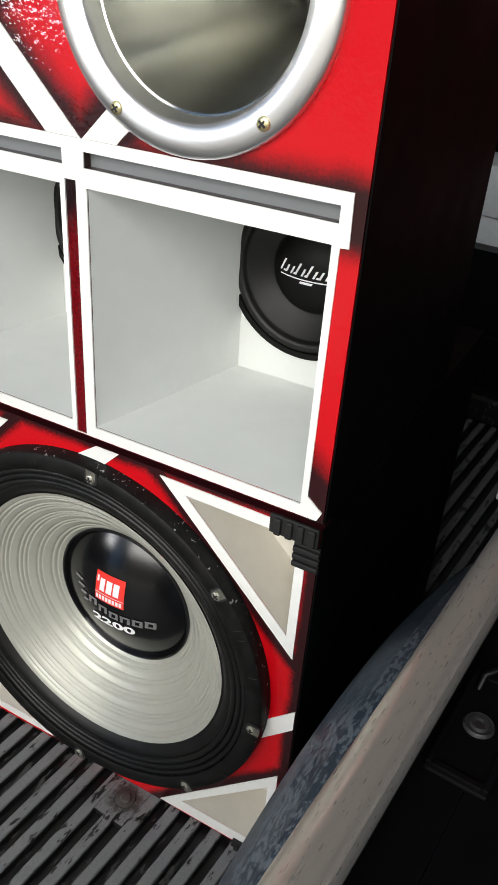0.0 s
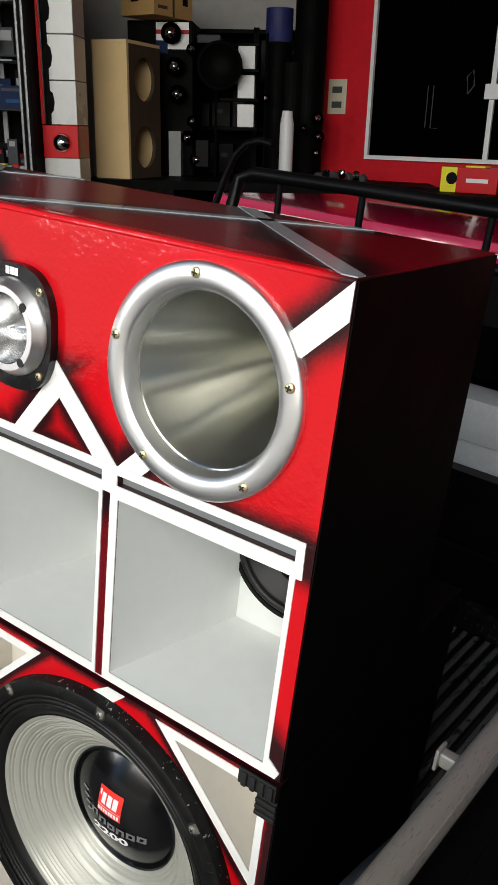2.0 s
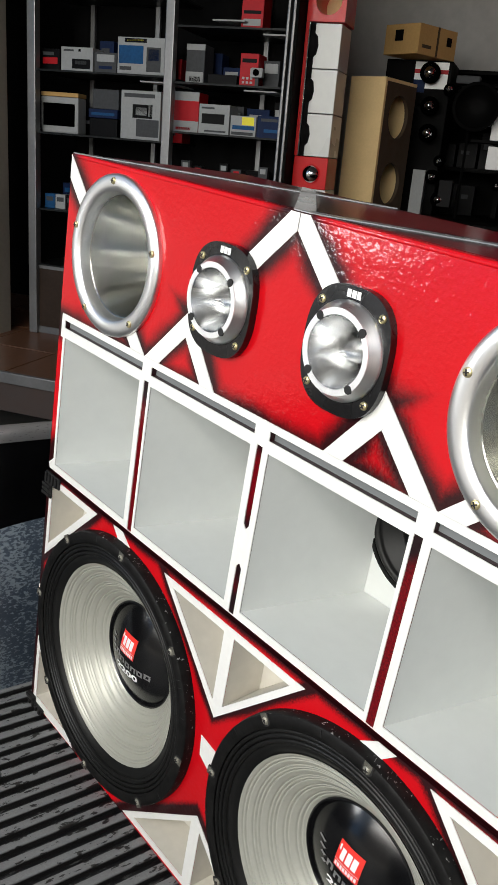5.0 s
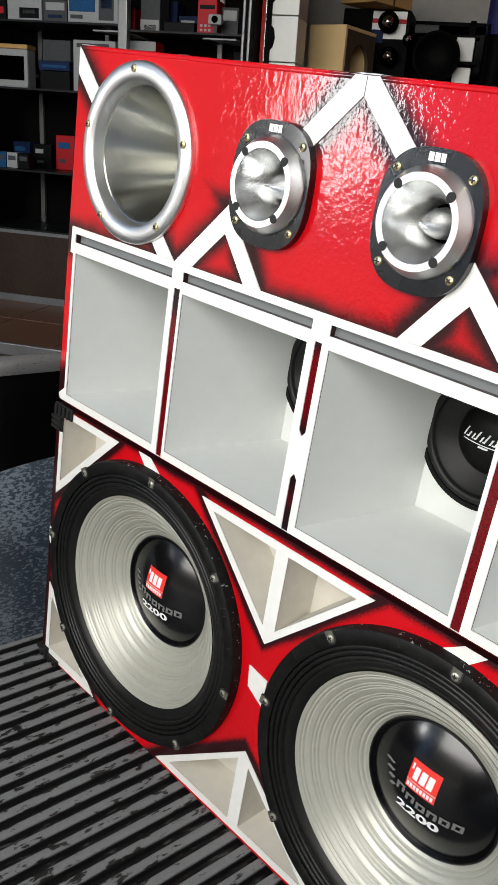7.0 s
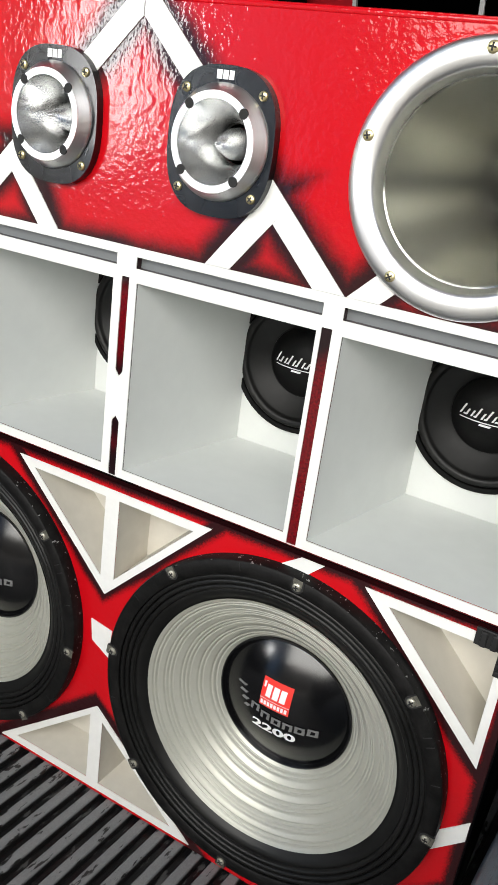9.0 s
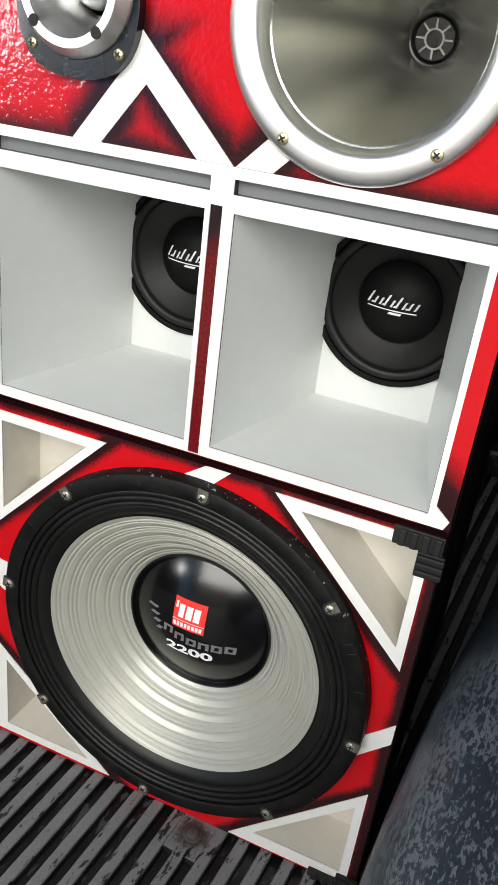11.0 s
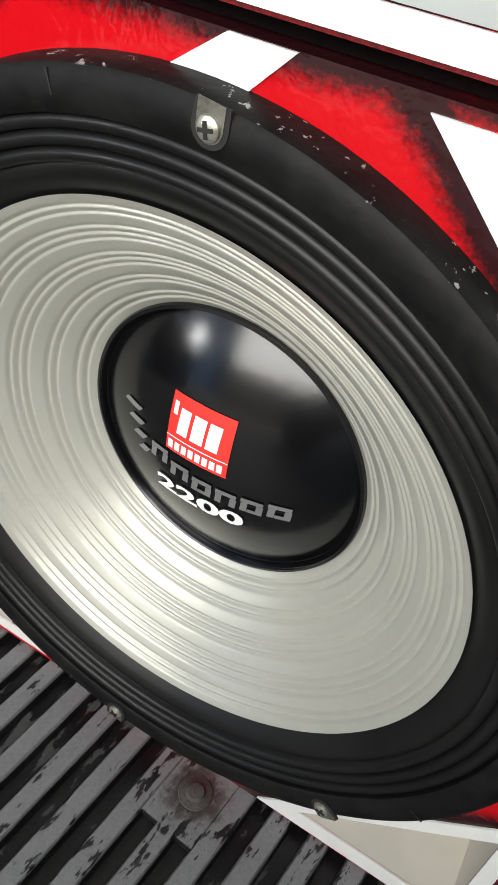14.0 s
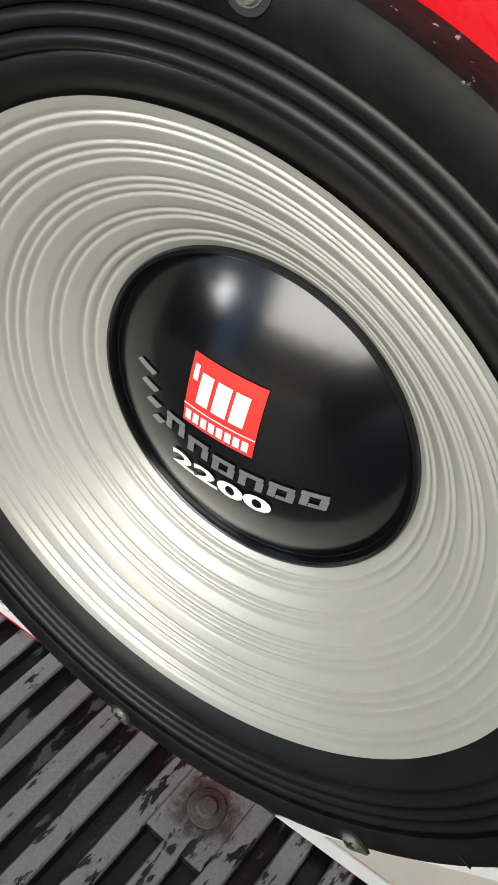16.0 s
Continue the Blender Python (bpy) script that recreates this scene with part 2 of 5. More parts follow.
LOGO_RED = simple("logo_red", (0.80, 0.035, 0.025), 0.35, coat=0.3, vary=0.05)
PRINT_WHITE = simple("print_white", (0.82, 0.82, 0.82), 0.4, vary=0.04)
PRINT_GREY = simple("print_grey", (0.22, 0.22, 0.22), 0.35, 0.3, vary=0.15)


def chipped_rim(name):
    """Black gasket whose outer edge is chipped to bare metal."""
    m, n, l, p = nodes_of(name)
    co = n.new("ShaderNodeTexCoord").outputs["Object"]
    sep = n.new("ShaderNodeSeparateXYZ")
    l.new(co, sep.inputs[0])
    r = math_node(n, l, "SQRT", math_node(n, l, "ADD", math_node(n, l, "MULTIPLY", sep.outputs[0], sep.outputs[0]), math_node(n, l, "MULTIPLY", sep.outputs[2], sep.outputs[2])))
    edge = ramp(n, l, r, 0.1920, 0.1930)
    chips = math_node(n, l, "MULTIPLY", ramp(n, l, noise_node(n, l, co, 170, 5, 0.65), 0.625, 0.655), edge)
    scuff = ramp(n, l, noise_node(n, l, co, 75, 6, 0.7), 0.25, 0.9)
    body = blend(n, l, scuff, (0.002, 0.002, 0.002), (0.013, 0.0126, 0.0122))
    l.new(blend(n, l, chips, body, (0.32, 0.32, 0.31)), p.inputs["Base Color"])
    l.new(ramp(n, l, chips, 0, 1, 0.55, 0.4), p.inputs["Roughness"])
    p.inputs["Specular IOR Level"].default_value = 0.16
    bump(n, l, p, noise_node(n, l, co, 160, 4), 0.35, 0.0008)
    return m


RIM = chipped_rim("chipped_gasket_rim")
PLASTIC = simple("black_corner_plastic", (0.014, 0.014, 0.014), 0.5, vary=0.3, scale=40, relief=0.4, spec=0.3)
LINER_RIB = worn_liner("bed_rib_liner", (0.004, 0.004, 0.0045), (0.06, 0.06, 0.06), -0.085, 1.0, 0.5)
LINER = worn_liner("bed_floor_liner", (0.007, 0.007, 0.007), (0.19, 0.195, 0.20), 0.060, 1.0, 0.40, stain=(0.2648, 0.001, 0.022), crest=-0.0014)
ARCH = worn_liner("wheel_arch_liner", (0.022, 0.031, 0.044), (0.15, 0.18, 0.205), -0.022, 2.6, 0.5)
RAIL = tinted_metal("dull_aluminium_rail", (0.46, 0.42, 0.36), (0.40, 0.40, 0.41), 0.30, 0.65)
TRUCK_BLACK = simple("black_truck_trim", (0.0025, 0.0025, 0.003), 0.38, vary=0.4, scale=12, relief=0.15, spec=0.13)
STEEL_WORN = simple("worn_dark_steel", (0.045, 0.045, 0.048), 0.38, 0.6, vary=0.5, scale=90, relief=0.5)
TRUCK_RED = simple("crimson_truck_paint", (0.45, 0.005, 0.05), 0.2, coat=1.0, vary=0.1, scale=4, relief=0)


# ---- mesh helpers ----
def part(name, bm, material, parent=None, label="", smooth=False):
    me = bpy.data.meshes.new(name)
    bmesh.ops.recalc_face_normals(bm, faces=bm.faces)
    if smooth:
        for f in bm.faces:
            f.smooth = True
        for e in bm.edges:
            if len(e.link_faces) == 2 and e.calc_face_angle(0) > radians(38):
                e.smooth = False
    bm.to_mesh(me)
    bm.free()
    me.materials.append(material)
    ob = new(name, me)
    if parent:
        ob.parent = parent
    if label:
        ob["label"] = label
    return ob


def thing(name, label, category, m=None, group=""):
    ob = new(name)
    if m is not None:
        ob.matrix_world = m
    return tagged(ob, label, category, group)


def add_box(bm, x0, x1, y0, y1, z0, z1, bevel=0.0):
    b = bmesh.new()
    bmesh.ops.create_cube(b, size=1.0)
    bmesh.ops.transform(b, matrix=Matrix.Translation(((x0 + x1) / 2, (y0 + y1) / 2, (z0 + z1) / 2)) @ Matrix.Diagonal((x1 - x0, y1 - y0, z1 - z0, 1)), verts=b.verts)
    if bevel:
        bmesh.ops.bevel(b, geom=b.edges[:], offset=bevel, segments=2, affect="EDGES", profile=0.6)
    merge(bm, b)


def merge(bm, b, m=None):
    if m is not None:
        bmesh.ops.transform(b, matrix=m, verts=b.verts)
    seen = [bm.verts.new(v.co) for v in b.verts]
    b.verts.index_update()
    for f in b.faces:
        bm.faces.new([seen[v.index] for v in f.verts])
    b.free()


def box_bm(*a, **k):
    bm = bmesh.new()
    add_box(bm, *a, **k)
    return bm


def plate(outer, holes, y0, y1, bm=None):
    """A board in the xz plane from y0 (front) to y1, with holes through it."""
    from mathutils.geometry import tessellate_polygon
    bm = bm or bmesh.new()
    loops = [outer, *holes]
    pts = [p for lp in loops for p in lp]
    front = [bm.verts.new((x, y0, z)) for x, z in pts]
    back = [bm.verts.new((x, y1, z)) for x, z in pts]
    for a, b, c in tessellate_polygon([[Vector((x, z, 0)) for x, z in lp] for lp in loops]):
        bm.faces.new((front[a], front[b], front[c]))
        bm.faces.new((back[c], back[b], back[a]))
    i = 0
    for lp in loops:
        k = len(lp)
        for j in range(k):
            a, b = i + j, i + (j + 1) % k
            bm.faces.new((front[a], front[b], back[b], back[a]))
        i += k
    return bm


def rect(x0, x1, z0, z1):
    return [(x0, z0), (x1, z0), (x1, z1), (x0, z1)]


def circle(cx, cz, r, n=64):
    return [(cx + r * math.cos(2 * math.pi * i / n), cz + r * math.sin(2 * math.pi * i / n)) for i in range(n)]


def mirror(loop):
    return [(-x, z) for x, z in reversed(loop)]


def revolve(profile, n=96, bm=None, cx=0.0, cz=0.0):
    """A turned form about the y axis from (radius, y) pairs."""
    bm = bm or bmesh.new()
    rows = []
    for r, y in profile:
        if r < 1e-6:
            rows.append([bm.verts.new((cx, y, cz))])
        else:
            rows.append([bm.verts.new((cx + r * math.cos(2 * math.pi * i / n), y, cz + r * math.sin(2 * math.pi * i / n))) for i in range(n)])
    for a, b in zip(rows, rows[1:]):
        for i in range(n):
            j = (i + 1) % n
            if len(a) == 1:
                bm.faces.new((a[0], b[i], b[j]))
            elif len(b) == 1:
                bm.faces.new((a[i], a[j], b[0]))
            else:
                bm.faces.new((a[i], a[j], b[j], b[i]))
    return bm


def tube_bm(points, r, n=14, bm=None):
    """A pipe along a run of points."""
    bm = bm or bmesh.new()
    pts = [Vector(p) for p in points]
    rows = []
    for i, p in enumerate(pts):
        d = (pts[min(i + 1, len(pts) - 1)] - pts[max(i - 1, 0)]).normalized()
        q = d.to_track_quat("Z", "Y").to_matrix()
        rows.append([bm.verts.new(p + q @ Vector((r * math.cos(2 * math.pi * k / n), r * math.sin(2 * math.pi * k / n), 0))) for k in range(n)])
    for a, b in zip(rows, rows[1:]):
        for k in range(n):
            bm.faces.new((a[k], a[(k + 1) % n], b[(k + 1) % n], b[k]))
    bm.faces.new(rows[0][::-1])
    bm.faces.new(rows[-1])
    return bm


def sweep_y(section, y0, y1, bm=None):
    """A closed xz section drawn out along y."""
    return plate(section, [], y0, y1, bm)


def screw(parent, x, y, z, r=0.0052, turn=0.3, metal=None):
    s = part("screw", revolve([(0, -0.0022), (r * 0.55, -0.0021), (r * 0.9, -0.0012), (r, 0.0), (r, 0.002)], 20), metal or BRASS, parent, "zinc cross-head screw", True)
    s.location = (x, y, z)
    s.rotation_euler = (0, turn, 0)
    bm = bmesh.new()
    add_box(bm, -r * 0.6, r * 0.6, -0.0026, -0.0018, -r * 0.14, r * 0.14)
    add_box(bm, -r * 0.14, r * 0.14, -0.00262, -0.0018, -r * 0.6, r * 0.6)
    part("cross_recess", bm, DARK, s)
    return s


# ---- speaker cabinets ----
HALF, TOP, SEAM_Z = 0.436, 0.881, 0.4240
CH = [(0.014, 0.204), (0.228, 0.417)]         # chamber mouths, mirrored
CH = [(-b, -a) for a, b in reversed(CH)] + CH
CZ0, CZ1, SL0, SL1 = 0.442, 0.637, 0.6505, 0.6615
HORN = (0.311, 0.7715)
TWEET = (0.0925, 0.7725)
SUB = (0.2175, 0.2165)

upper = thing("upper_speaker_cabinet", "glossy red lacquered upper speaker cabinet with white stripes", "speaker cabinet")
holes = [rect(a, b, CZ0, CZ1) for a, b in CH] + [rect(a - 0.002, b + 0.003, SL0, SL1) for a, b in CH]
for s in (1, -1):
    holes += [circle(s * HORN[0], HORN[1], 0.080), circle(s * TWEET[0], TWEET[1], 0.036, 40)]
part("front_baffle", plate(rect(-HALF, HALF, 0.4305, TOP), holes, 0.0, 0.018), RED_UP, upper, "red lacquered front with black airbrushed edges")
part("top_panel", box_bm(-HALF, HALF, 0.0185, 0.297, TOP - 0.016, TOP + 0.0005, bevel=0.0015), RED_TOP_SHADED, upper, "red lacquered top panel, darkened for shade")
part("bottom_panel", box_bm(-HALF, HALF, 0.0185, 0.297, 0.4305, 0.4405), BLACK_SIDE, upper)
part("side_panel", box_bm(HALF - 0.016, HALF + 0.0005, 0.0185, 0.297, 0.4406, TOP - 0.0162, bevel=0.001), BLACK_SIDE, upper, "matt black side panel")
part("side_panel", box_bm(-HALF - 0.0005, -HALF + 0.016, 0.0185, 0.297, 0.4406, TOP - 0.0162, bevel=0.001), BLACK_SIDE, upper, "matt black side panel")
part("back_panel", box_bm(-HALF + 0.0165, HALF - 0.0165, 0.281, 0.2965, 0.441, TOP - 0.017), BLACK_SIDE, upper)

part("front_edge", tube_bm([(-HALF + 0.001, 0.0026, TOP - 0.0024), (HALF - 0.001, 0.0026, TOP - 0.0024)], 0.0034, 16), RED_UP, upper, "rounded glossy front edge", True)

for s in (1, -1):
    part("side_skin", box_bm(*sorted((s * (HALF + 0.0007), s * (HALF + 0.0018))), 0.0006, 0.2968, 0.4306, TOP - 0.0012), BLACK_SIDE, upper, "matt black side skin")
# white border round the chambers and slots, open over the red dividers
inner = [rect(a, b, CZ0, CZ1) for a, b in CH] + [rect(a - 0.002, b + 0.003, SL0, SL1) for a, b in CH]
inner += [rect(-0.2185, -0.2085, 0.4326, 0.641), rect(0.2085, 0.2185, 0.4326, 0.641)]
inner += [[(-0.004, 0.4326), (0.005, 0.4326), (0.005, 0.493), (0.0005, 0.499), (-0.004, 0.493)],
          [(-0.004, 0.547), (0.0005, 0.541), (0.005, 0.547), (0.005, 0.641), (-0.004, 0.641)]]
outline = [(-0.431, 0.4322), (0.431, 0.4322), (0.4345, 0.440), (0.422, 0.4505), (0.4225, 0.636), (0.4285, 0.6365), (0.4275, 0.670), (-0.4275, 0.670), (-0.4285, 0.6365), (-0.4225, 0.636), (-0.422, 0.4505), (-0.4345, 0.440)]
part("chamber_border", plate(outline, inner, -0.0012, 0.0002), WHITE, upper, "white painted border")
for s in (1, -1):
    strips = [
        [(0.0006, 0.8635), (0.0620, 0.8021), (0.0750, 0.8187), (0.0132, 0.8805), (0.0006, 0.8805)],
        [(0.1230, 0.7412), (0.194, 0.6702), (0.2235, 0.6702), (0.1350, 0.7588)],
        [(0.2255, 0.6702), (0.2545, 0.6702), (0.2760, 0.6915), (0.2520, 0.6965)],
        [(0.3780, 0.8225), (0.3960, 0.8110), (0.4355, 0.8505), (0.4355, 0.8800)],
        [(0.0865, 0.6702), (0.112, 0.6702), (0.1545, 0.7230), (0.142, 0.740)],
    ]
    for k, lp in enumerate(strips):
        part("stripe", plate(lp if s > 0 else mirror(lp), [], -0.0010 - 0.0002 * (k == 4), 0.0002), WHITE, upper, "white painted stripe")
for s in (1, -1):
    for lp in ([(0.012, 0.001), (-0.002, 0.0012), (-0.002, 0.018), (0.276, 0.296), (0.303, 0.296)], [(0.4355, 0.001), (0.4355, 0.014), (0.152, 0.296), (0.125, 0.296), (0.4225, 0.001)]):
        bm = bmesh.new()
        lo = [bm.verts.new((s * x, y, TOP + 0.0004)) for x, y in lp]
        hi = [bm.verts.new((s * x, y, TOP + 0.0016)) for x, y in lp]
        bm.faces.new(lo), bm.faces.new(hi)
        for i in range(len(lp)):
            j = (i + 1) % len(lp)
            bm.faces.new((lo[i], lo[j], hi[j], hi[i]))
        part("top_stripe", bm, WHITE_SHADED, upper, "white stripe on the top panel, greyed for shade")

DEEP = 0.172
for a, b in CH:
    bm = bmesh.new()
    c = [(a, 0.0185, CZ0), (b, 0.0185, CZ0), (b, 0.0185, CZ1), (a, 0.0185, CZ1)]
    f = [(a, 0.0002, CZ0), (b, 0.0002, CZ0), (b, 0.0002, CZ1), (a, 0.0002, CZ1)]
    d = [(a + 0.036, DEEP, CZ0), (b - 0.036, DEEP, CZ0), (b - 0.036, DEEP, CZ1 - 0.016), (a + 0.036, DEEP, CZ1 - 0.016)]
    ins = 0.0004
    mid = ((a + b) / 2, (CZ0 + CZ1) / 2)
    f = [(x + ins * (1 if x < mid[0] else -1), y, z + ins * (1 if z < mid[1] else -1)) for x, y, z in f]
    vf, vd = [bm.verts.new(p) for p in f], [bm.verts.new(p) for p in d]
    for i in range(4):
        j = (i + 1) % 4
        bm.faces.new((vf[i], vf[j], vd[j], vd[i]))
    part("chamber_wall", bm, CHAMBER, upper, "white painted tapering chamber")
    part("chamber_back", plate(rect(a + 0.004, b - 0.004, 0.4412, 0.648), [circle((a + b) / 2 + 0.006, 0.549, 0.074, 48)], DEEP + 0.0005, DEEP + 0.012), CHAMBER, upper, "white painted chamber back")
    # shallow slot in one even grey, its back close to the front
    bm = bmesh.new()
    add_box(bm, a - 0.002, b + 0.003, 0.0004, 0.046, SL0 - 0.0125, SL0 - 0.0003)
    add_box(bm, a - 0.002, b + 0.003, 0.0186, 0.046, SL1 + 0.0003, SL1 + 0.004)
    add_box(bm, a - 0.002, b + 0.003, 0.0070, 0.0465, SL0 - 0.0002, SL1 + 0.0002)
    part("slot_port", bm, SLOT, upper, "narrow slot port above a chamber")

lower = thing("lower_speaker_cabinet", "glossy red lacquered bass cabinet with white triangles", "speaker cabinet")
TRI = [
    ([(-0.128, 0.4155), (0.128, 0.4155), (0.003, 0.286)], [[(-0.106, 0.4055), (-0.0045, 0.4055), (-0.0045, 0.307)], [(0.0135, 0.4055), (0.107, 0.4055), (0.0135, 0.309)]]),
    ([(0.292, 0.4195), (0.4265, 0.4195), (0.4265, 0.286)], [[(0.317, 0.4095), (0.4185, 0.4095), (0.4185, 0.309)]]),
    ([(-0.292, 0.4195), (-0.4265, 0.4195), (-0.4265, 0.286)], [[(-0.317, 0.4095), (-0.4185, 0.4095), (-0.4185, 0.309)]]),
    ([(0.297, 0.003), (0.427, 0.134), (0.427, 0.003)], [[(0.323, 0.018), (0.4185, 0.112), (0.4185, 0.018)]]),
    ([(-0.297, 0.003), (-0.427, 0.134), (-0.427, 0.003)], [[(-0.323, 0.018), (-0.4185, 0.112), (-0.4185, 0.018)]]),
    ([(-0.148, 0.005), (0.004, 0.130), (0.150, 0.005)], [[(-0.121, 0.0155), (-0.0045, 0.114), (-0.0045, 0.0155)], [(0.0135, 0.111), (0.0135, 0.0155), (0.123, 0.0155)]]),
]
holes = [circle(SUB[0], SUB[1], 0.176), circle(-SUB[0], SUB[1], 0.176)] + [lp for _, ins in TRI[:3] for lp in ins]
for _, ins in TRI[3:]:
    holes += ins
part("front_baffle", plate(rect(-HALF, HALF, 0.0, SEAM_Z), holes, 0.0, 0.018), RED_LOW, lower, "red lacquered front with black airbrushed edges")
part("top_panel", box_bm(-HALF, HALF, 0.0185, 0.46, SEAM_Z - 0.013, SEAM_Z + 0.0002), BLACK_SIDE, lower)
part("bottom_panel", box_bm(-HALF, HALF, 0.0185, 0.46, 0.0, 0.012), BLACK_SIDE, lower)
part("side_panel", box_bm(HALF - 0.016, HALF + 0.0005, 0.0185, 0.46, 0.0122, SEAM_Z - 0.0132), BLACK_SIDE, lower, "matt black side panel")
part("side_panel", box_bm(-HALF - 0.0005, -HALF + 0.016, 0.0185, 0.46, 0.0122, SEAM_Z - 0.0132), BLACK_SIDE, lower, "matt black side panel")
part("back_panel", box_bm(-HALF + 0.0165, HALF - 0.0165, 0.444, 0.4595, 0.0125, SEAM_Z - 0.0135), BLACK_SIDE, lower)
for s in (1, -1):
    part("side_skin", box_bm(*sorted((s * (HALF + 0.0004), s * (HALF + 0.0016))), 0.0006, 0.0183, 0.0005, SEAM_Z), BLACK_SIDE, lower, "black painted edge of the front board")
# black strip set into the open gap, giving it its dark shade
part("gap_filler", box_bm(-HALF + 0.001, HALF - 0.001, 0.0080, 0.29, SEAM_Z + 0.0004, 0.4303), SEAM, lower, "black strip filling the shaded gap between the cabinets")
for outer, ins in TRI:
    part("triangle_border", plate(outer, ins, -0.0011, 0.0002), WHITE, lower, "white painted triangle border")
    for lp in ins:
        bm = bmesh.new()
        cx, cz = sum(p[0] for p in lp) / 3, sum(p[1] for p in lp) / 3
        depth = 0.055
        a = [bm.verts.new((x + (cx - x) * 0.004, 0.0003, z + (cz - z) * 0.004)) for x, z in lp]
        b = [bm.verts.new((x + (cx - x) * 0.10, depth, z + (cz - z) * 0.10)) for x, z in lp]
        for i in range(3):
            bm.faces.new((a[i], a[(i + 1) % 3], b[(i + 1) % 3], b[i]))
        bm.faces.new(b)
        part("port_wall", bm, PORT, lower, "beige painted triangular port")
for s in (1, -1):
    for lp in ([(0.200, 0.4045), (0.2315, 0.4045), (0.2505, 0.4237), (0.2270, 0.4237)], [(0.405, 0.197), (0.405, 0.173), (0.4355, 0.204), (0.4355, 0.227)]):
        part("stripe", plate(lp if s > 0 else mirror(lp), [], -0.0010, 0.0002), WHITE, lower, "white painted stripe")
part("stripe", plate([(-0.013, 0.247), (0.017, 0.2425), (0.015, 0.205), (-0.010, 0.219)], [], -0.0010, 0.0002), WHITE, lower, "white painted stripe")


def corner_bracket(x, z, sx):
    """Ribbed black plastic corner protector wrapped over the front edge."""
    c = part("corner_protector", box_bm(*sorted((x, x - sx * 0.041)), -0.0045, -0.0013, z - 0.0165, z + 0.0005, bevel=0.001), PLASTIC, lower, "ribbed black plastic corner protector")
    part("leg_plate", box_bm(*sorted((x + sx * 0.003, x - sx * 0.019)), -0.0047, -0.0013, z - 0.040, z - 0.0168, bevel=0.001), PLASTIC, c)
    for i in range(4):
        part("ridge", box_bm(*sorted((x - sx * (0.002 + i * 0.0095), x - sx * (0.0075 + i * 0.0095))), -0.0075, -0.0044, z - 0.0155, z - 0.0005, bevel=0.0012), PLASTIC, c)
    for i in range(3):
        part("ridge", box_bm(*sorted((x + sx * 0.0035, x - sx * 0.0185)), -0.0078, -0.0046, z - 0.0375 + i * 0.007, z - 0.0325 + i * 0.007, bevel=0.0012), PLASTIC, c)


corner_bracket(0.436, 0.426, 1)
corner_bracket(-0.436, 0.426, -1)
for s in (1, -1):
    c = part("corner_protector", box_bm(*sorted((s * 0.388, s * 0.4375)), -0.006, -0.0013, -0.0005, 0.0085, bevel=0.001), PLASTIC, lower, "ribbed black plastic corner protector")
    part("leg_plate", box_bm(*sorted((s * 0.4165, s * 0.4395)), -0.0062, -0.0013, 0.0088, 0.017, bevel=0.001), PLASTIC, c)
    for i in range(4):
        part("ridge", box_bm(*sorted((s * (0.392 + i * 0.011), s * (0.398 + i * 0.011))), -0.009, -0.0058, -0.0003, 0.0080, bevel=0.0012), PLASTIC, c)
    part("ridge", box_bm(*sorted((s * 0.417, s * 0.439)), -0.0092, -0.0060, 0.0100, 0.0155, bevel=0.0012), PLASTIC, c)


# ---- subwoofers ----
def on_dome(bm, apex, radius, lift=0.0007):
    for v in bm.verts:
        r2 = v.co.x ** 2 + v.co.z ** 2
        v.co.y = apex + radius - math.sqrt(max(1e-9, radius * radius - r2)) - lift + v.co.y


def grid_quad(x0, x1, z0, z1, n=6, shear=0.0, bm=None):
    bm = bm or bmesh.new()
    vs = [[bm.verts.new((x0 + (x1 - x0) * i / n + shear * (j / n - 0.5) * (z1 - z0), 0, z0 + (z1 - z0) * j / n)) for i in range(n + 1)] for j in range(n + 1)]
    for j in range(n):
        for i in range(n):
            bm.faces.new((vs[j][i], vs[j][i + 1], vs[j + 1][i + 1], vs[j + 1][i]))
    return bm


def text_bm(text, size, stretch=1.0):
    cu = bpy.data.curves.new("lettering", "FONT")
    cu.body, cu.size, cu.align_x, cu.resolution_u, cu.offset = text, size, "CENTER", 3, size * 0.035
    ob = new("lettering", cu)
    me = bpy.data.meshes.new_from_object(ob.evaluated_get(bpy.context.evaluated_depsgraph_get()))
    bpy.data.objects.remove(ob)
    bm = bmesh.new()
    bm.from_mesh(me)
    bmesh.ops.subdivide_edges(bm, edges=bm.edges[:], cuts=1)
    for v in bm.verts:
        v.co = Vector((v.co.x * stretch, 0, v.co.y))
    return bm


APEX, DOME_R, DOME_BASE = 0.025, 0.130, 0.0750


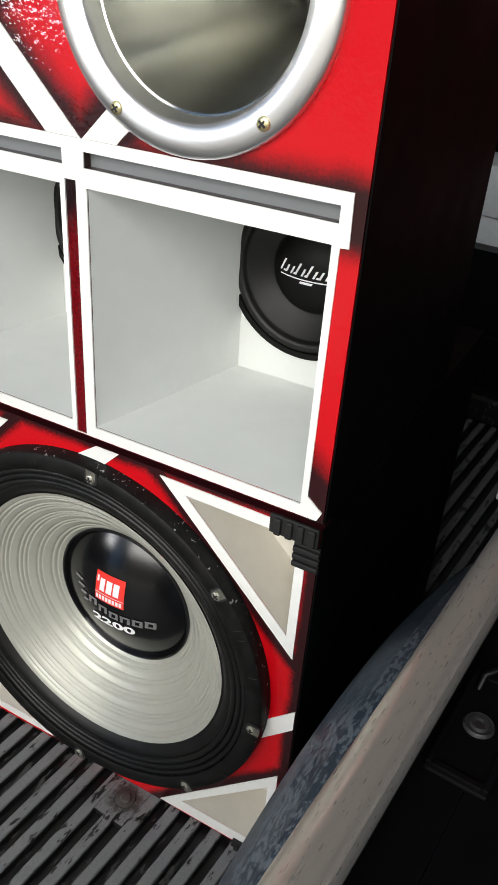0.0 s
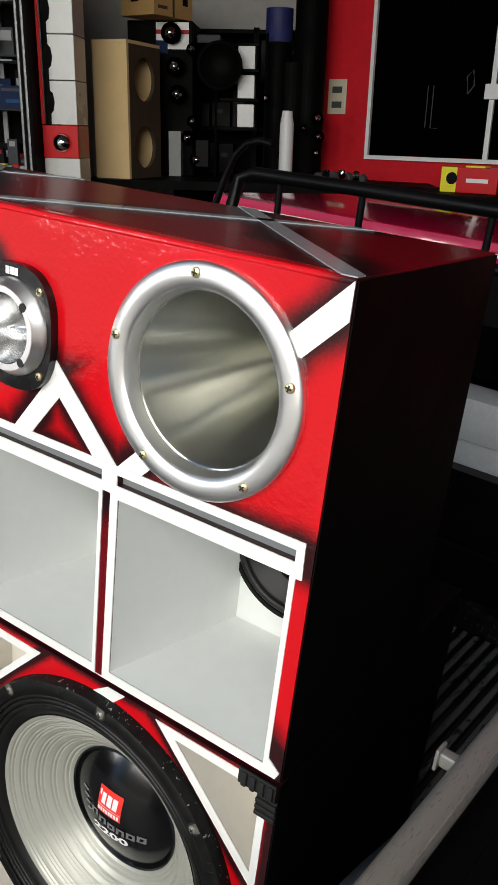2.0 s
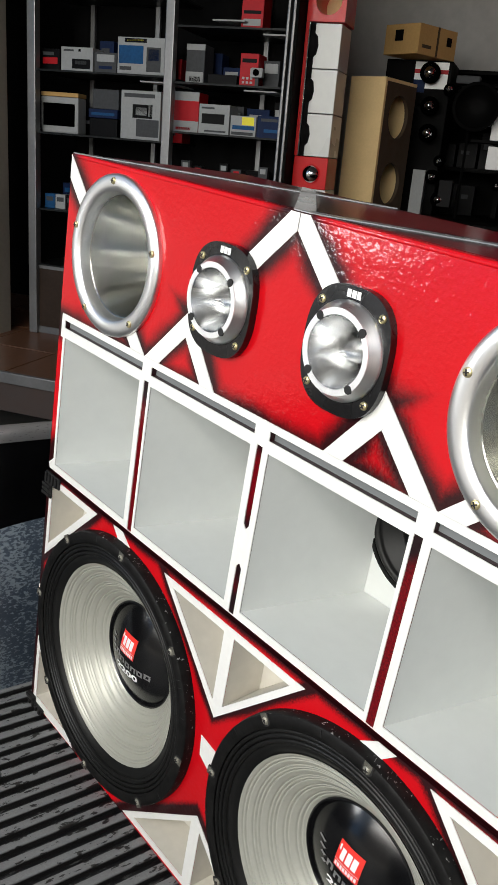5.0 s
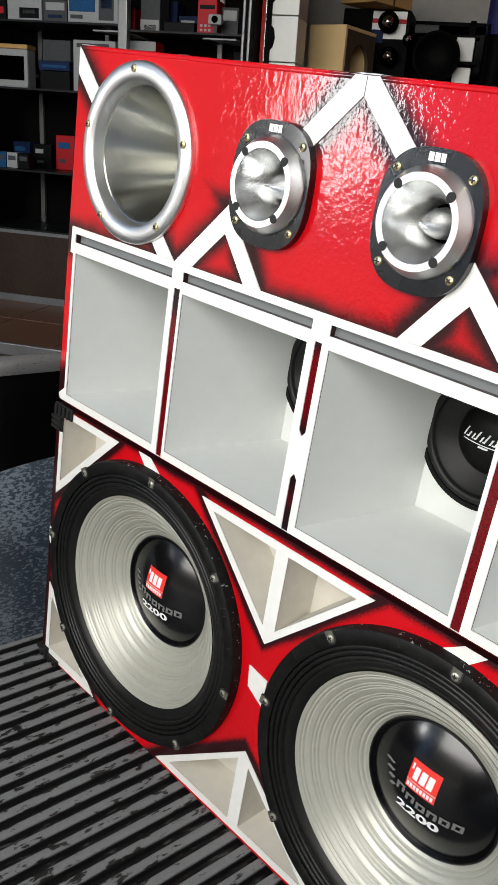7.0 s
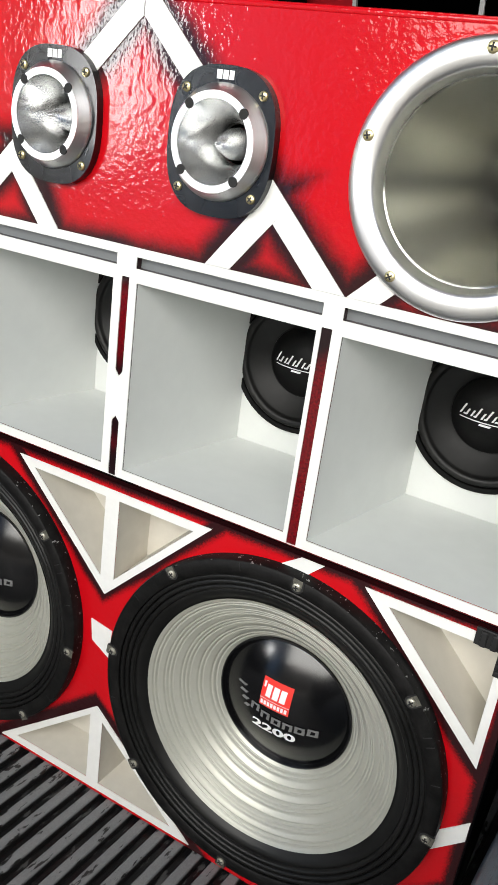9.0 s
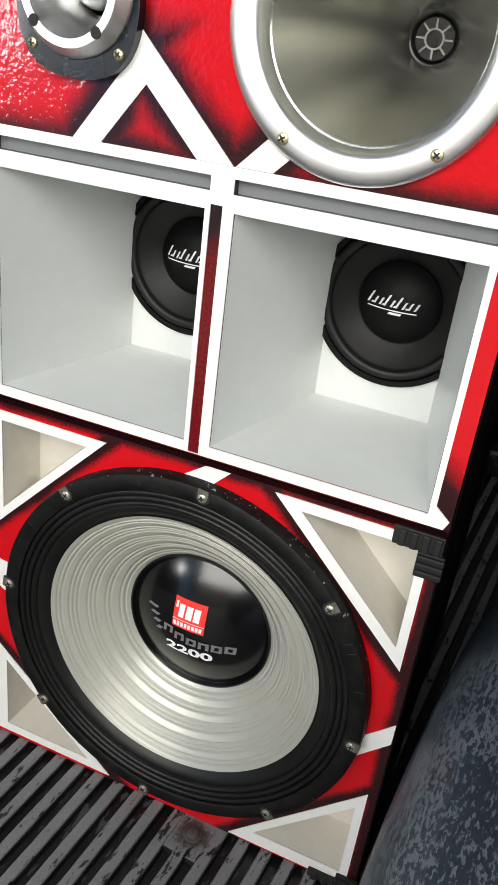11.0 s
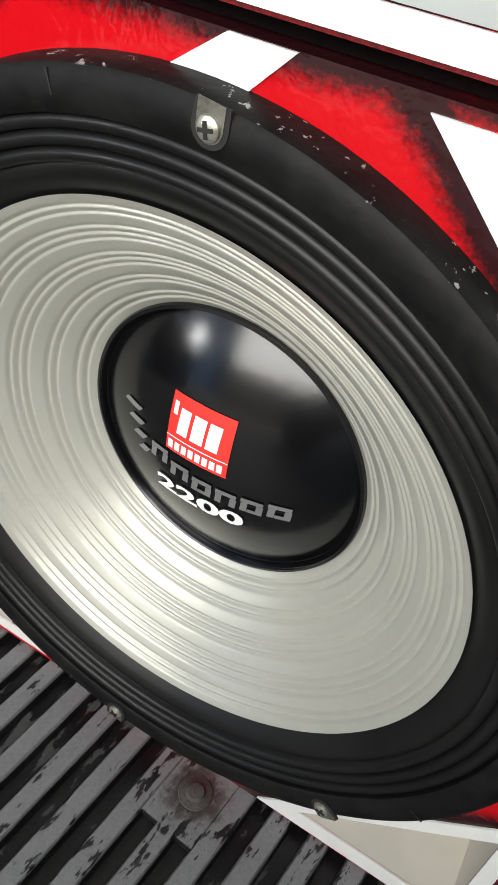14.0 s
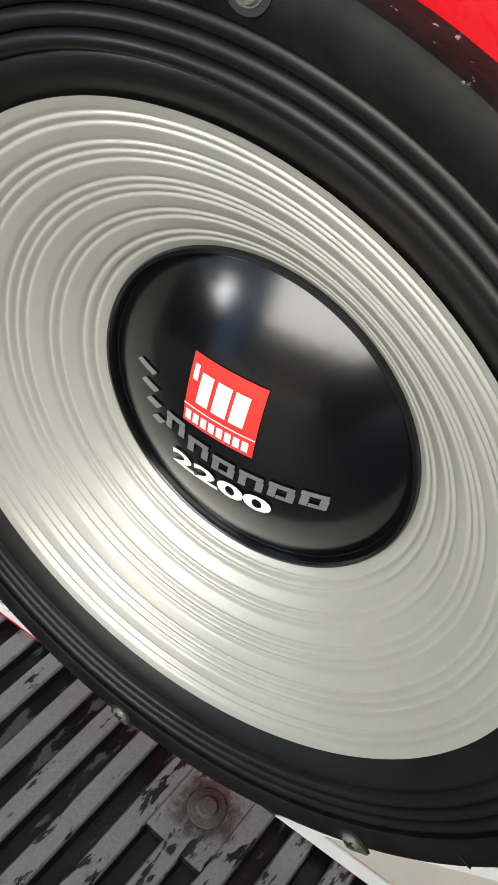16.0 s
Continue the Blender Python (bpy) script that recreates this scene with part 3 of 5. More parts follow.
def build_sub():
    t = thing("subwoofer", "fifteen-inch subwoofer with silver ribbed cone and black dust cap", "subwoofer", group="subwoofers in the bass cabinet")
    # pressed rim with a rolled outer edge
    part("rim", revolve([(0.1770, 0.004), (0.1770, -0.0150), (0.1780, -0.0160), (0.1840, -0.0168), (0.1905, -0.0163), (0.1926, -0.0148), (0.1936, -0.0110), (0.1936, -0.0002)], 160), RIM, t, "black gasket rim, chipped to bare metal at the edge", True)
    # three tight rolls, then a broad smooth band down to the cone
    prof = [(0.1785, -0.0155), (0.1772, -0.0140)]
    for k in range(3):
        c = 0.1740 - k * 0.0060
        for i in range(9):
            a = math.pi * i / 8
            prof.append((c + 0.0029 * math.cos(a), -0.0112 - 0.0030 * math.sin(a) + k * 0.0010))
    prof += [(0.1586, -0.0082), (0.1570, -0.0088), (0.1540, -0.0080), (0.1505, -0.0058), (0.1475, -0.0032), (0.1440, -0.0004)]
    part("surround", revolve(prof, 160), RUBBER, t, "black accordion rubber surround", True)
    ridges = [0.1405, 0.1370, 0.1300, 0.1265, 0.1230, 0.1150, 0.1115, 0.1080, 0.1000, 0.0965, 0.0885, 0.0845]
    prof = []
    for i in range(261):
        r = 0.1455 - (0.1455 - 0.0752) * i / 260
        u = (0.1455 - r) / 0.0703
        y = -0.0030 + 0.0535 * (0.78 * u + 0.22 * u * u)
        for q in ridges:
            y += 0.0013 * math.exp(-((r - q) / 0.00095) ** 2)
        prof.append((r, y))
    part("cone", revolve(prof, 160), CONE, t, "silver-grey cone with pressed rings", True)
    base_y = APEX + DOME_R - math.sqrt(DOME_R ** 2 - DOME_BASE ** 2)
    prof = [(0.0798, base_y + 0.006), (0.0797, base_y - 0.0022), (0.0788, base_y - 0.0040), (0.0772, base_y - 0.0044), (0.0759, base_y - 0.0030), (0.0753, base_y - 0.0002)]
    for i in range(25):
        r = DOME_BASE * (1 - i / 24)
        prof.append((r, APEX + DOME_R - math.sqrt(DOME_R ** 2 - r * r)))
    cap = part("dust_cap", revolve(prof, 96), DOME, t, "glossy black domed dust cap", True)
    bm = grid_quad(-0.0205, 0.0150, 0.0040, 0.0370, 8)
    on_dome(bm, APEX, DOME_R, 0.0006)
    part("badge", bm, LOGO_RED, cap, "red square badge with white bars")
    bm = bmesh.new()
    for x0, x1 in ((-0.0145, -0.0085), (-0.0065, 0.0005), (0.0022, 0.0090)):
        grid_quad(x0, x1, 0.0165, 0.0310, 3, 0.05, bm=bm)
    grid_quad(-0.0185, -0.0160, 0.0260, 0.0330, 2, bm=bm)
    for k in range(8):
        grid_quad(-0.0190 + 0.0041 * k, -0.0160 + 0.0041 * k, 0.0062, 0.0112, 2, bm=bm)
    grid_quad(-0.0205, 0.0150, 0.0131, 0.0137, 5, bm=bm)
    on_dome(bm, APEX, DOME_R, 0.0012)
    part("badge_print", bm, PRINT_WHITE, cap, "white bars on the badge")
    bm = bmesh.new()
    for i in range(6):
        x0 = -0.0300 + i * 0.0135
        zc = -0.0095 + 9.0 * (x0 - 0.005) ** 2 * (0.6 if x0 < 0 else 0.25)
        h = 0.0046
        grid_quad(x0, x0 + 0.0112, zc + h - 0.0026, zc + h, 3, 0.1, bm=bm)
        grid_quad(x0, x0 + 0.0034, zc - h, zc + h - 0.0027, 2, 0.1, bm=bm)
        grid_quad(x0 + 0.0078, x0 + 0.0112, zc - h, zc + h - 0.0027, 2, 0.1, bm=bm)
        if i in (2, 4, 5):
            grid_quad(x0 + 0.0035, x0 + 0.0077, zc - h, zc - h + 0.0024, 2, 0.1, bm=bm)
    for k in range(4):
        grid_quad(-0.0520 + 0.0045 * k, -0.0400 + 0.0025 * k, 0.0120 - 0.0075 * k, 0.0150 - 0.0070 * k, 3, 0.9, bm=bm)
    on_dome(bm, APEX, DOME_R, 0.0008)
    part("printed_lettering", bm, PRINT_GREY, cap, "grey printed lettering bars")
    bm = text_bm("2200", 0.0142, 1.85)
    bmesh.ops.translate(bm, vec=(0.0, 0, -0.0275), verts=bm.verts)
    on_dome(bm, APEX, DOME_R, 0.0009)
    part("number_print", bm, PRINT_WHITE, cap, "white printed number 2200")
    for i in range(8):
        a = radians(-5 + 45 * i)
        x, z = 0.1862 * math.cos(a), 0.1862 * math.sin(a)
        arc = [(math.cos(radians(q)), math.sin(radians(q))) for q in range(180, 361, 20)]
        notch = part("screw_notch", plate([(0.0066 * c, 0.0066 * v) for c, v in arc] + [(0.0062, 0.0075), (-0.0062, 0.0075)], [], -0.0172, -0.0160), DARK, t, "dark notch in the gasket")
        tab = part("bare_metal_tab", plate([(0.0048 * c, 0.0048 * v) for c, v in arc] + [(0.0046, 0.0078), (-0.0052, 0.0082)], [], -0.0175, -0.0172), TAB, t, "scraped bare metal under the screw")
        for o in (notch, tab):
            o.location, o.rotation_euler = (x, 0, z), (0, math.pi / 2 - a, 0)
        for off in ((-11, -14) if i in (1, 6) else (19,)):
            b = a + radians(off)
            split = part("gasket_split", box_bm(-0.00035, 0.00035, -0.0170, -0.0160, -0.0042, 0.0040), DARK, t, "narrow split in the gasket")
            split.location, split.rotation_euler = (0.1872 * math.cos(b), 0, 0.1872 * math.sin(b)), (0, math.pi / 2 - b, 0)
        screw(t, x, -0.0173, z, 0.0044, 0.7 * i, ZINC)
    return t


sub = build_sub()
sub.location = (SUB[0], 0, SUB[1])
copy_thing(sub, pose(-SUB[0], 0, SUB[1]))


# ---- horns ----
def build_horn():
    t = thing("horn_flare", "round spun aluminium horn flare with polished lip", "horn speaker", group="horn flares")
    lip = [(0.1000, 0.0), (0.1000, -0.0035)]
    for i in range(1, 12):
        a = math.pi * i / 12
        lip.append((0.0890 + 0.0110 * math.cos(a), -0.0035 - 0.0055 * math.sin(a)))
    lip += [(0.0780, -0.0030), (0.0760, 0.0020), (0.0755, 0.0080)]
    part("lip", revolve(lip, 128), ALU_LIP, t, "polished aluminium lip", True)
    prof = [(0.0756, 0.0078)]
    for i in range(33):
        u = i / 32
        prof.append((0.0205 + (0.0742 - 0.0205) * (1 - u) ** 1.15, 0.0085 + 0.182 * u))
    part("flare", revolve(prof, 192), ALU_HORN, t, "dull spun aluminium flare", True)
    part("throat", revolve([(0.0215, 0.188), (0.0195, 0.1885), (0.0165, 0.192), (0.0, 0.192)], 32), TWEETER_BLACK, t, "dark horn throat")
    bm = revolve([(0.0070, 0.1915), (0.0070, 0.1895), (0.0084, 0.1895), (0.0084, 0.1915)], 24)
    for i in range(8):
        b = bmesh.new()
        add_box(b, 0.0084, 0.0155, 0.1897, 0.1912, -0.0007, 0.0007)
        merge(bm, b, Matrix.Rotation(2 * math.pi * i / 8, 4, "Y"))
    part("phase_plug", bm, STEEL_GREY, t, "grey spoked grille in the throat")
    for a in (95, 165, 237, 309, 14):
        a = radians(a)
        screw(t, 0.0908 * math.cos(a), -0.0088, 0.0908 * math.sin(a), 0.0045, a)
    return t


horn = build_horn()
horn.location = (HORN[0], 0, HORN[1])
copy_thing(horn, pose(-HORN[0] + 0.001, 0, HORN[1] + 0.001))


# ---- tweeters ----
def build_tweeter():
    t = thing("bullet_tweeter", "bullet tweeter with black flange and bright aluminium ring", "tweeter", group="bullet tweeters")
    out = []
    for i in range(72):
        a = 2 * math.pi * i / 72
        c, s = math.cos(a), math.sin(a)
        k = (abs(c) ** 2.7 + abs(s) ** 2.7) ** (-1 / 2.7)
        out.append((0.0520 * k * c, 0.0600 * k * s))
    bm = plate(out, [circle(0, 0, 0.0400, 48)], -0.0090, -0.0002)
    flange = part("flange", bm, TWEETER_BLACK, t, "cast black flange")
    bm = bmesh.new()
    for x0, x1 in ((-0.0085, -0.0035), (-0.0025, 0.0025), (0.0035, 0.0080)):
        add_box(bm, x0, x1, -0.0095, -0.0091, 0.0490, 0.0560)
    part("printed_lettering", bm, PRINT_WHITE, flange, "white printed bars")
    part("face_plate", revolve([(0.0470, -0.0088), (0.0470, -0.0105), (0.0455, -0.0125), (0.0402, -0.0205)], 72), ALU, t, "turned aluminium face", True)
    ring = part("bright_ring", revolve([(0.0402, -0.0204), (0.0400, -0.0212), (0.0342, -0.0212), (0.0338, -0.0206)], 72), ALU_RING, t, "bright ring round the mouth", True)
    prof = []
    for i in range(21):
        u = i / 20
        prof.append((0.0165 + (0.0338 - 0.0165) * (1 - u) ** 1.5, -0.0207 + 0.046 * u))
    part("mouth", revolve(prof, 72), ALU_MOUTH, t, "turned aluminium mouth", True)
    part("bullet", revolve([(0.0, -0.0150), (0.0012, -0.0143), (0.0058, -0.0050), (0.0100, 0.0050), (0.0130, 0.0150), (0.0138, 0.0260)], 48), ALU_MOUTH, t, "pointed aluminium bullet", True)
    for a in (42, 132, 222, 312):
        r = radians(a)
        h = part("dowel_hole", revolve([(0.0043, -0.0203), (0.0043, -0.02145), (0.0, -0.02146)], 18), DARK, ring, "dark hole")
        h.location = (0.0372 * math.cos(r), 0, 0.0372 * math.sin(r))
    for x in (-0.037, 0.037):
        for z in (-0.0400, 0.0400):
            screw(t, x, -0.0092, z, 0.0042, x * 30 + z * 11)
    return t


tw = build_tweeter()
tw.location = (TWEET[0], 0, TWEET[1])
copy_thing(tw, pose(-TWEET[0] + 0.002, 0, TWEET[1] + 0.001))


# ---- midrange drivers in the chambers ----
def build_mid():
    t = thing("midrange_driver", "six-inch black midrange driver deep in a chamber", "midrange driver", group="midrange drivers")
    part("frame_ring", revolve([(0.0790, 0.0), (0.0790, -0.0035), (0.0735, -0.0042), (0.0725, -0.0010)], 72), STEEL_BLACK, t, "black ring", True)
    prof = [(0.0728, -0.0012)]
    for i in range(9):
        a = math.pi * i / 8
        prof.append((0.0675 + 0.0048 * math.cos(a), -0.0015 - 0.0045 * math.sin(a)))
    prof += [(0.0610, 0.0005), (0.0395, 0.0120)]
    part("cone", revolve(prof, 72), RUBBER, t, "black paper cone", True)
    prof = [(0.0400, 0.0115), (0.0392, 0.0095)]
    ra = 0.060
    for i in range(13):
        r = 0.0385 * (1 - i / 12)
        prof.append((r, -0.004 + ra - math.sqrt(ra * ra - r * r)))
    cap = part("dust_cap", revolve(prof, 64), STEEL_BLACK, t, "matt black dust cap", True)
    bm = bmesh.new()
    for i in range(9):
        x0 = -0.0265 + 0.0056 * i
        tall = 0.0095 if i in (0, 3, 5) else 0.0055
        grid_quad(x0, x0 + 0.0021, -0.0015, tall, 3, 0.45, bm=bm)
        if i % 2 == 0 and i < 8:
            grid_quad(x0 + 0.0022, x0 + 0.0054, -0.0015, 0.0004, 2, 0.45, bm=bm)
    grid_quad(-0.028, 0.020, -0.0052, -0.0040, 6, bm=bm)
    grid_quad(-0.006, 0.006, -0.0085, -0.0062, 4, 0.6, bm=bm)
    on_dome(bm, -0.004, ra, 0.0008)
    part("printed_lettering", bm, PRINT_WHITE, cap, "white slanted lettering bars")
    return t


mid_driver = build_mid()
for k, (a, b) in enumerate(CH):
    m = pose((a + b) / 2 + 0.006, DEEP - 0.0002, 0.549)
    if k == 0:
        mid_driver.matrix_world = m
    else:
        copy_thing(mid_driver, m)


# ---- pickup truck: bed, arches, rails, cab ----
DECAL_BLUE = simple("decal_blue", (0.01, 0.008, 0.06), 0.4, vary=0.1)
DECAL_GREEN = simple("decal_green", (0.0, 0.07, 0.01), 0.4, vary=0.1)
DECAL_ORANGE = simple("decal_orange", (0.42, 0.16, 0.01), 0.4, vary=0.1)
truck = thing("pickup_truck", "black pickup truck with worn ribbed bed liner", "pickup truck", pose(0, 0, 0, 0, 0, -4.2))
PITCH = 0.0255
part("bed_floor", box_bm(-0.70, 0.70, -1.1, 1.14, -0.040, -0.0100), LINER_RIB, truck, "black bed floor between the ridges")
for i in range(-31, 13):
    x = 0.2255 + (i + 0.5) * PITCH
    if not -0.54 < x < 0.56:
        continue
    bm = sweep_y([(x - 0.0078, -0.0099), (x + 0.0078, -0.0099), (x + 0.0068, -0.0030), (x + 0.0054, -0.0010), (x - 0.0054, -0.0010), (x - 0.0068, -0.0030)], -1.1, 1.10)
    part("rib", bm, LINER, truck, "worn grey ridge of the bed liner")
# the grooves stop at a flat pad round the bolt
part("bolt_pad", sweep_y(rect(0.2450, 0.2830, -0.0098, -0.0013), -0.026, 0.050), LINER, truck, "flat worn pad round the bolt")
RUST = simple("rusty_bolt", (0.085, 0.080, 0.075), 0.6, 0.4, vary=0.5, scale=90, relief=0.8)
bolt = part("floor_bolt", revolve([(0.0, -0.0040), (0.0050, -0.0036), (0.0062, -0.0015), (0.0105, -0.0010), (0.0110, 0.0)], 28), RUST, truck, "worn bolt in the bed floor", True)
bolt.rotation_euler = (-math.pi / 2, 0, 0)
bolt.location = (0.2648, 0.001, -0.0012)
for s in (1, -1):
    o = 0.0 if s > 0 else -0.030               # the cabinets stand off the bed's middle
    # wheel arch, a long rounded hump along the bed side
    e = 0.446 if s > 0 else 0.506
    sec = [(e, -0.0135), (e + 0.004, 0.16), (e + 0.014, 0.235), (e + 0.032, 0.275), (e + 0.05, 0.295), (0.575, 0.302), (0.575, -0.0135)]
    bm = bmesh.new()
    prof = []
    N = 28
    for k in range(N + 1):
        u = k / N
        y = -0.42 + 0.95 * u
        h = min(1.0, math.sin(math.pi * u) ** 0.42 + 0.001)
        prof.append([bm.verts.new((s * (0.575 + o - (0.575 - x) * (0.55 + 0.45 * h)), y, -0.0135 + (z + 0.0135) * h)) for x, z in sec])
    for a, b in zip(prof, prof[1:]):
        for i in range(len(sec) - 1):
            bm.faces.new((a[i], a[i + 1], b[i + 1], b[i]))
    part("wheel_arch", bm, ARCH, truck, "scraped dark plastic wheel arch", True)
    side = sweep_y([(s * (0.560 + o), -0.0135), (s * (0.60 + o), -0.0135), (s * (0.60 + o), 0.419), (s * (0.572 + o), 0.4195), (s * (0.570 + o), 0.438), (s * (0.553 + o), 0.438)], -1.1, 1.13)
    part("bed_side", side, TRUCK_BLACK, truck, "black bed side")
    bm = sweep_y([(s * (0.5490 + o), 0.4385), (s * (0.5740 + o), 0.4385), (s * (0.5750 + o), 0.4430), (s * (0.5748 + o), 0.4480), (s * (0.5738 + o), 0.4525), (s * (0.5725 + o), 0.4555), (s * (0.5710 + o), 0.4545)]
                 + [(s * (0.5590 + o + 0.0118 * math.cos(radians(a))), 0.4520 + 0.0120 * math.sin(radians(a))) for a in range(20, 185, 15)] + [(s * (0.5475 + o), 0.4440)], -1.1, 1.13)
    part("side_rail", bm, RAIL, truck, "dull aluminium side rail", True)
    outer = sweep_y([(s * (0.6005 + o), -0.50), (s * (0.6005 + o), 0.4195), (s * (0.632 + o), 0.4205), (s * (0.638 + o), 0.4235), (s * (0.645 + o), 0.418), (s * (0.70 + o), 0.402), (s * (0.735 + o), 0.36), (s * (0.75 + o), 0.0), (s * (0.72 + o), -0.50)], -1.1, 1.13)
    part("outer_panel", outer, TRUCK_BLACK, truck, "black outer body panel")
    for k, (y0, y1, m) in enumerate(((-0.9, -0.135, DECAL_BLUE), (-0.130, -0.045, DECAL_GREEN), (-0.040, 0.035, DECAL_ORANGE))):
        part("body_decal", sweep_y([(s * (0.648 + o), 0.4178), (s * (0.699 + o), 0.4030), (s * (0.699 + o), 0.4042), (s * (0.648 + o), 0.4190)], y0, y1), m, truck, "coloured body decal")
part("bed_front_wall", box_bm(-0.60, 0.60, 1.1005, 1.13, -0.0135, 0.17, bevel=0.006), TRUCK_BLACK, truck, "black front wall of the bed")
part("wall_lip", box_bm(-0.55, 0.55, 1.060, 1.100, -0.0005, 0.060, bevel=0.01), LINER_RIB, truck, "scuffed lip at the bed front")
# cab: rear wall with a window opening, roof and seats behind
part("cab_rear_wall", plate(rect(-0.66, 0.66, -0.4, 0.758), [rect(-0.52, 0.52, 0.316, 0.64)], 1.15, 1.19), TRUCK_BLACK, truck, "black cab back with window opening")
part("cab_body", box_bm(-0.66, 0.66, 1.191, 2.5, -0.4, 0.16), TRUCK_BLACK, truck)
for s in (1, -1):
    part("cab_side", box_bm(*sorted((s * 0.62, s * 0.66)), 1.1905, 2.5, 0.161, 0.758), TRUCK_BLACK, truck)
roof = part("cab_roof", box_bm(-0.68, 0.68, 1.16, 2.4, 0.760, 0.806, bevel=0.018), TRUCK_RED, truck, "glossy crimson cab roof", True)
part("roof_trim", box_bm(-0.60, 0.60, 1.1515, 1.1595, 0.776, 0.784), WHITE, roof, "thin white trim line")
SEAT = simple("grey_seat_fabric", (0.40, 0.42, 0.435), 0.8, vary=0.12, scale=20, relief=0.4)
seat = part("cab_seat", box_bm(-0.50, 0.53, 1.215, 1.36, 0.17, 0.368, bevel=0.03), SEAT, truck, "grey fabric cab seat", True)
part("seat_cushion", box_bm(-0.50, 0.53, 1.205, 1.34, 0.358, 0.468, bevel=0.03), SEAT, seat, "grey fabric seat top", True)
bar = part("roll_bar", tube_bm([(-0.30, 0.74, 0.60), (-0.305, 0.78, 0.80), (-0.30, 0.80, 0.876), (-0.27, 0.805, 0.888), (0.0, 0.81, 0.889), (0.30, 0.815, 0.888), (0.52, 0.82, 0.884), (0.555, 0.82, 0.868), (0.56, 0.82, 0.46)], 0.0125, 18), TRUCK_BLACK, truck, "black tubular roll bar", True)
for x in (-0.215, -0.035, 0.205):
    part("bar_post", tube_bm([(x, 0.815, 0.880), (x - 0.003, 0.82, 0.803)], 0.0065, 10), TRUCK_BLACK, bar, "short black post", True)
part("under_bar", tube_bm([(-0.30, 0.80, 0.800), (0.0, 0.815, 0.800), (0.555, 0.82, 0.794)], 0.009, 12), TRUCK_BLACK, bar, "thinner lower tube", True)
part("bar_hoop", tube_bm([(-0.405, 0.82, 0.718), (-0.385, 0.82, 0.788), (-0.368, 0.82, 0.831), (-0.351, 0.82, 0.878), (-0.332, 0.82, 0.916), (-0.308, 0.82, 0.938), (-0.276, 0.82, 0.947), (-0.245, 0.82, 0.943)], 0.0068, 14), TRUCK_BLACK, bar, "bent black steel hoop", True)
clip = part("rail_clip", box_bm(0.530, 0.549, 0.151, 0.163, 0.434, 0.450, bevel=0.003), RAIL, truck, "bent steel clip on the rail")
part("clip_lip", box_bm(0.527, 0.5305, 0.148, 0.166, 0.430, 0.453, bevel=0.001), RAIL, clip)
plate_hook = part("tie_down_plate", box_bm(0.5765, 0.6120, -0.112, -0.028, 0.4198, 0.4245, bevel=0.0022), TRUCK_BLACK, truck, "black tie-down plate")
ring = part("tie_down_bolt", revolve([(0.0, -0.0012), (0.0026, -0.0012), (0.0030, -0.0030), (0.0050, -0.0034), (0.0056, -0.0014), (0.0070, -0.0015), (0.0080, -0.0022), (0.0088, -0.0007), (0.0090, 0.0)], 32), STEEL_WORN, plate_hook, "dull worn round bolt", True)
ring.rotation_euler = (-math.pi / 2, 0, 0)
ring.location = (0.5925, -0.070, 0.4246)
for x0, x1, y0, y1 in ((0.5768, 0.5800, -0.110, -0.030), (0.6080, 0.6115, -0.110, -0.030), (0.5802, 0.6078, -0.1105, -0.1065), (0.5802, 0.6078, -0.0345, -0.0300)):
    part("plate_ridge", box_bm(x0, x1, y0, y1, 0.4246, 0.4268, bevel=0.0008), TRUCK_BLACK, plate_hook, "raised edge")
hook_bm = tube_bm([(0.583, -0.045, 0.426), (0.584, -0.040, 0.434), (0.590, -0.034, 0.437), (0.598, -0.033, 0.434), (0.603, -0.036, 0.426)], 0.0022, 10)
part("hook_loop", hook_bm, TRUCK_BLACK, plate_hook, "small black hook loop", True)


# ---- the shop round the truck ----
def axes(origin, u, d, w):
    m = Matrix((u, d, w)).transposed().to_4x4()
    m.translation = origin
    return m


# the truck leans, so the shop's uprights stand a few degrees off the cabinets' own
CAB = axes((-2.3, 2.0, 0.0), (0.863, 0.4984, 0.0821), (-0.5, 0.866, -0.0014), (-0.0718, -0.0399, 0.9966))
WALL = axes((-1.4, 3.75, 0.0), (0.9974, -0.0029, 0.0717), (0.0, 0.9992, 0.04), (-0.0718, -0.0399, 0.9966))

GREY_WALL = simple("grey_plaster", (0.20, 0.193, 0.18), 0.8, vary=0.15, scale=3, relief=0.2)
RED_WALL = simple("red_wall_paint", (0.62, 0.012, 0.022), 0.6, vary=0.15, scale=4, relief=0.2, spec=0.15)
CEIL = simple("dark_ceiling", (0.10, 0.10, 0.10), 0.8, vary=0.2, scale=3)
CONCRETE = simple("street_asphalt", (0.075, 0.073, 0.068), 0.8, vary=0.25, scale=4, relief=0.4, dist=0.003)
TILE = simple("brown_floor_tile", (0.17, 0.078, 0.042), 0.38, vary=0.25, scale=5, relief=0.1)
# backdrop tones, set by what lacquer and dust caps should reflect
HOUSE = simple("street_house_plaster", (0.055, 0.052, 0.048), 0.85, vary=0.2, scale=2)
HOUSE_BLUE = simple("blue_house_plaster", (0.05, 0.13, 0.26), 0.85, vary=0.2, scale=2)
PALE_WALL = simple("pale_grey_plaster", (0.46, 0.45, 0.43), 0.85, vary=0.12, scale=3, relief=0.2)
GROUT = simple("tile_grout", (0.05, 0.035, 0.03), 0.8)
PANEL_WOOD = simple("dark_brown_panel", (0.035, 0.022, 0.015), 0.5, vary=0.3, scale=12, spec=0.2)
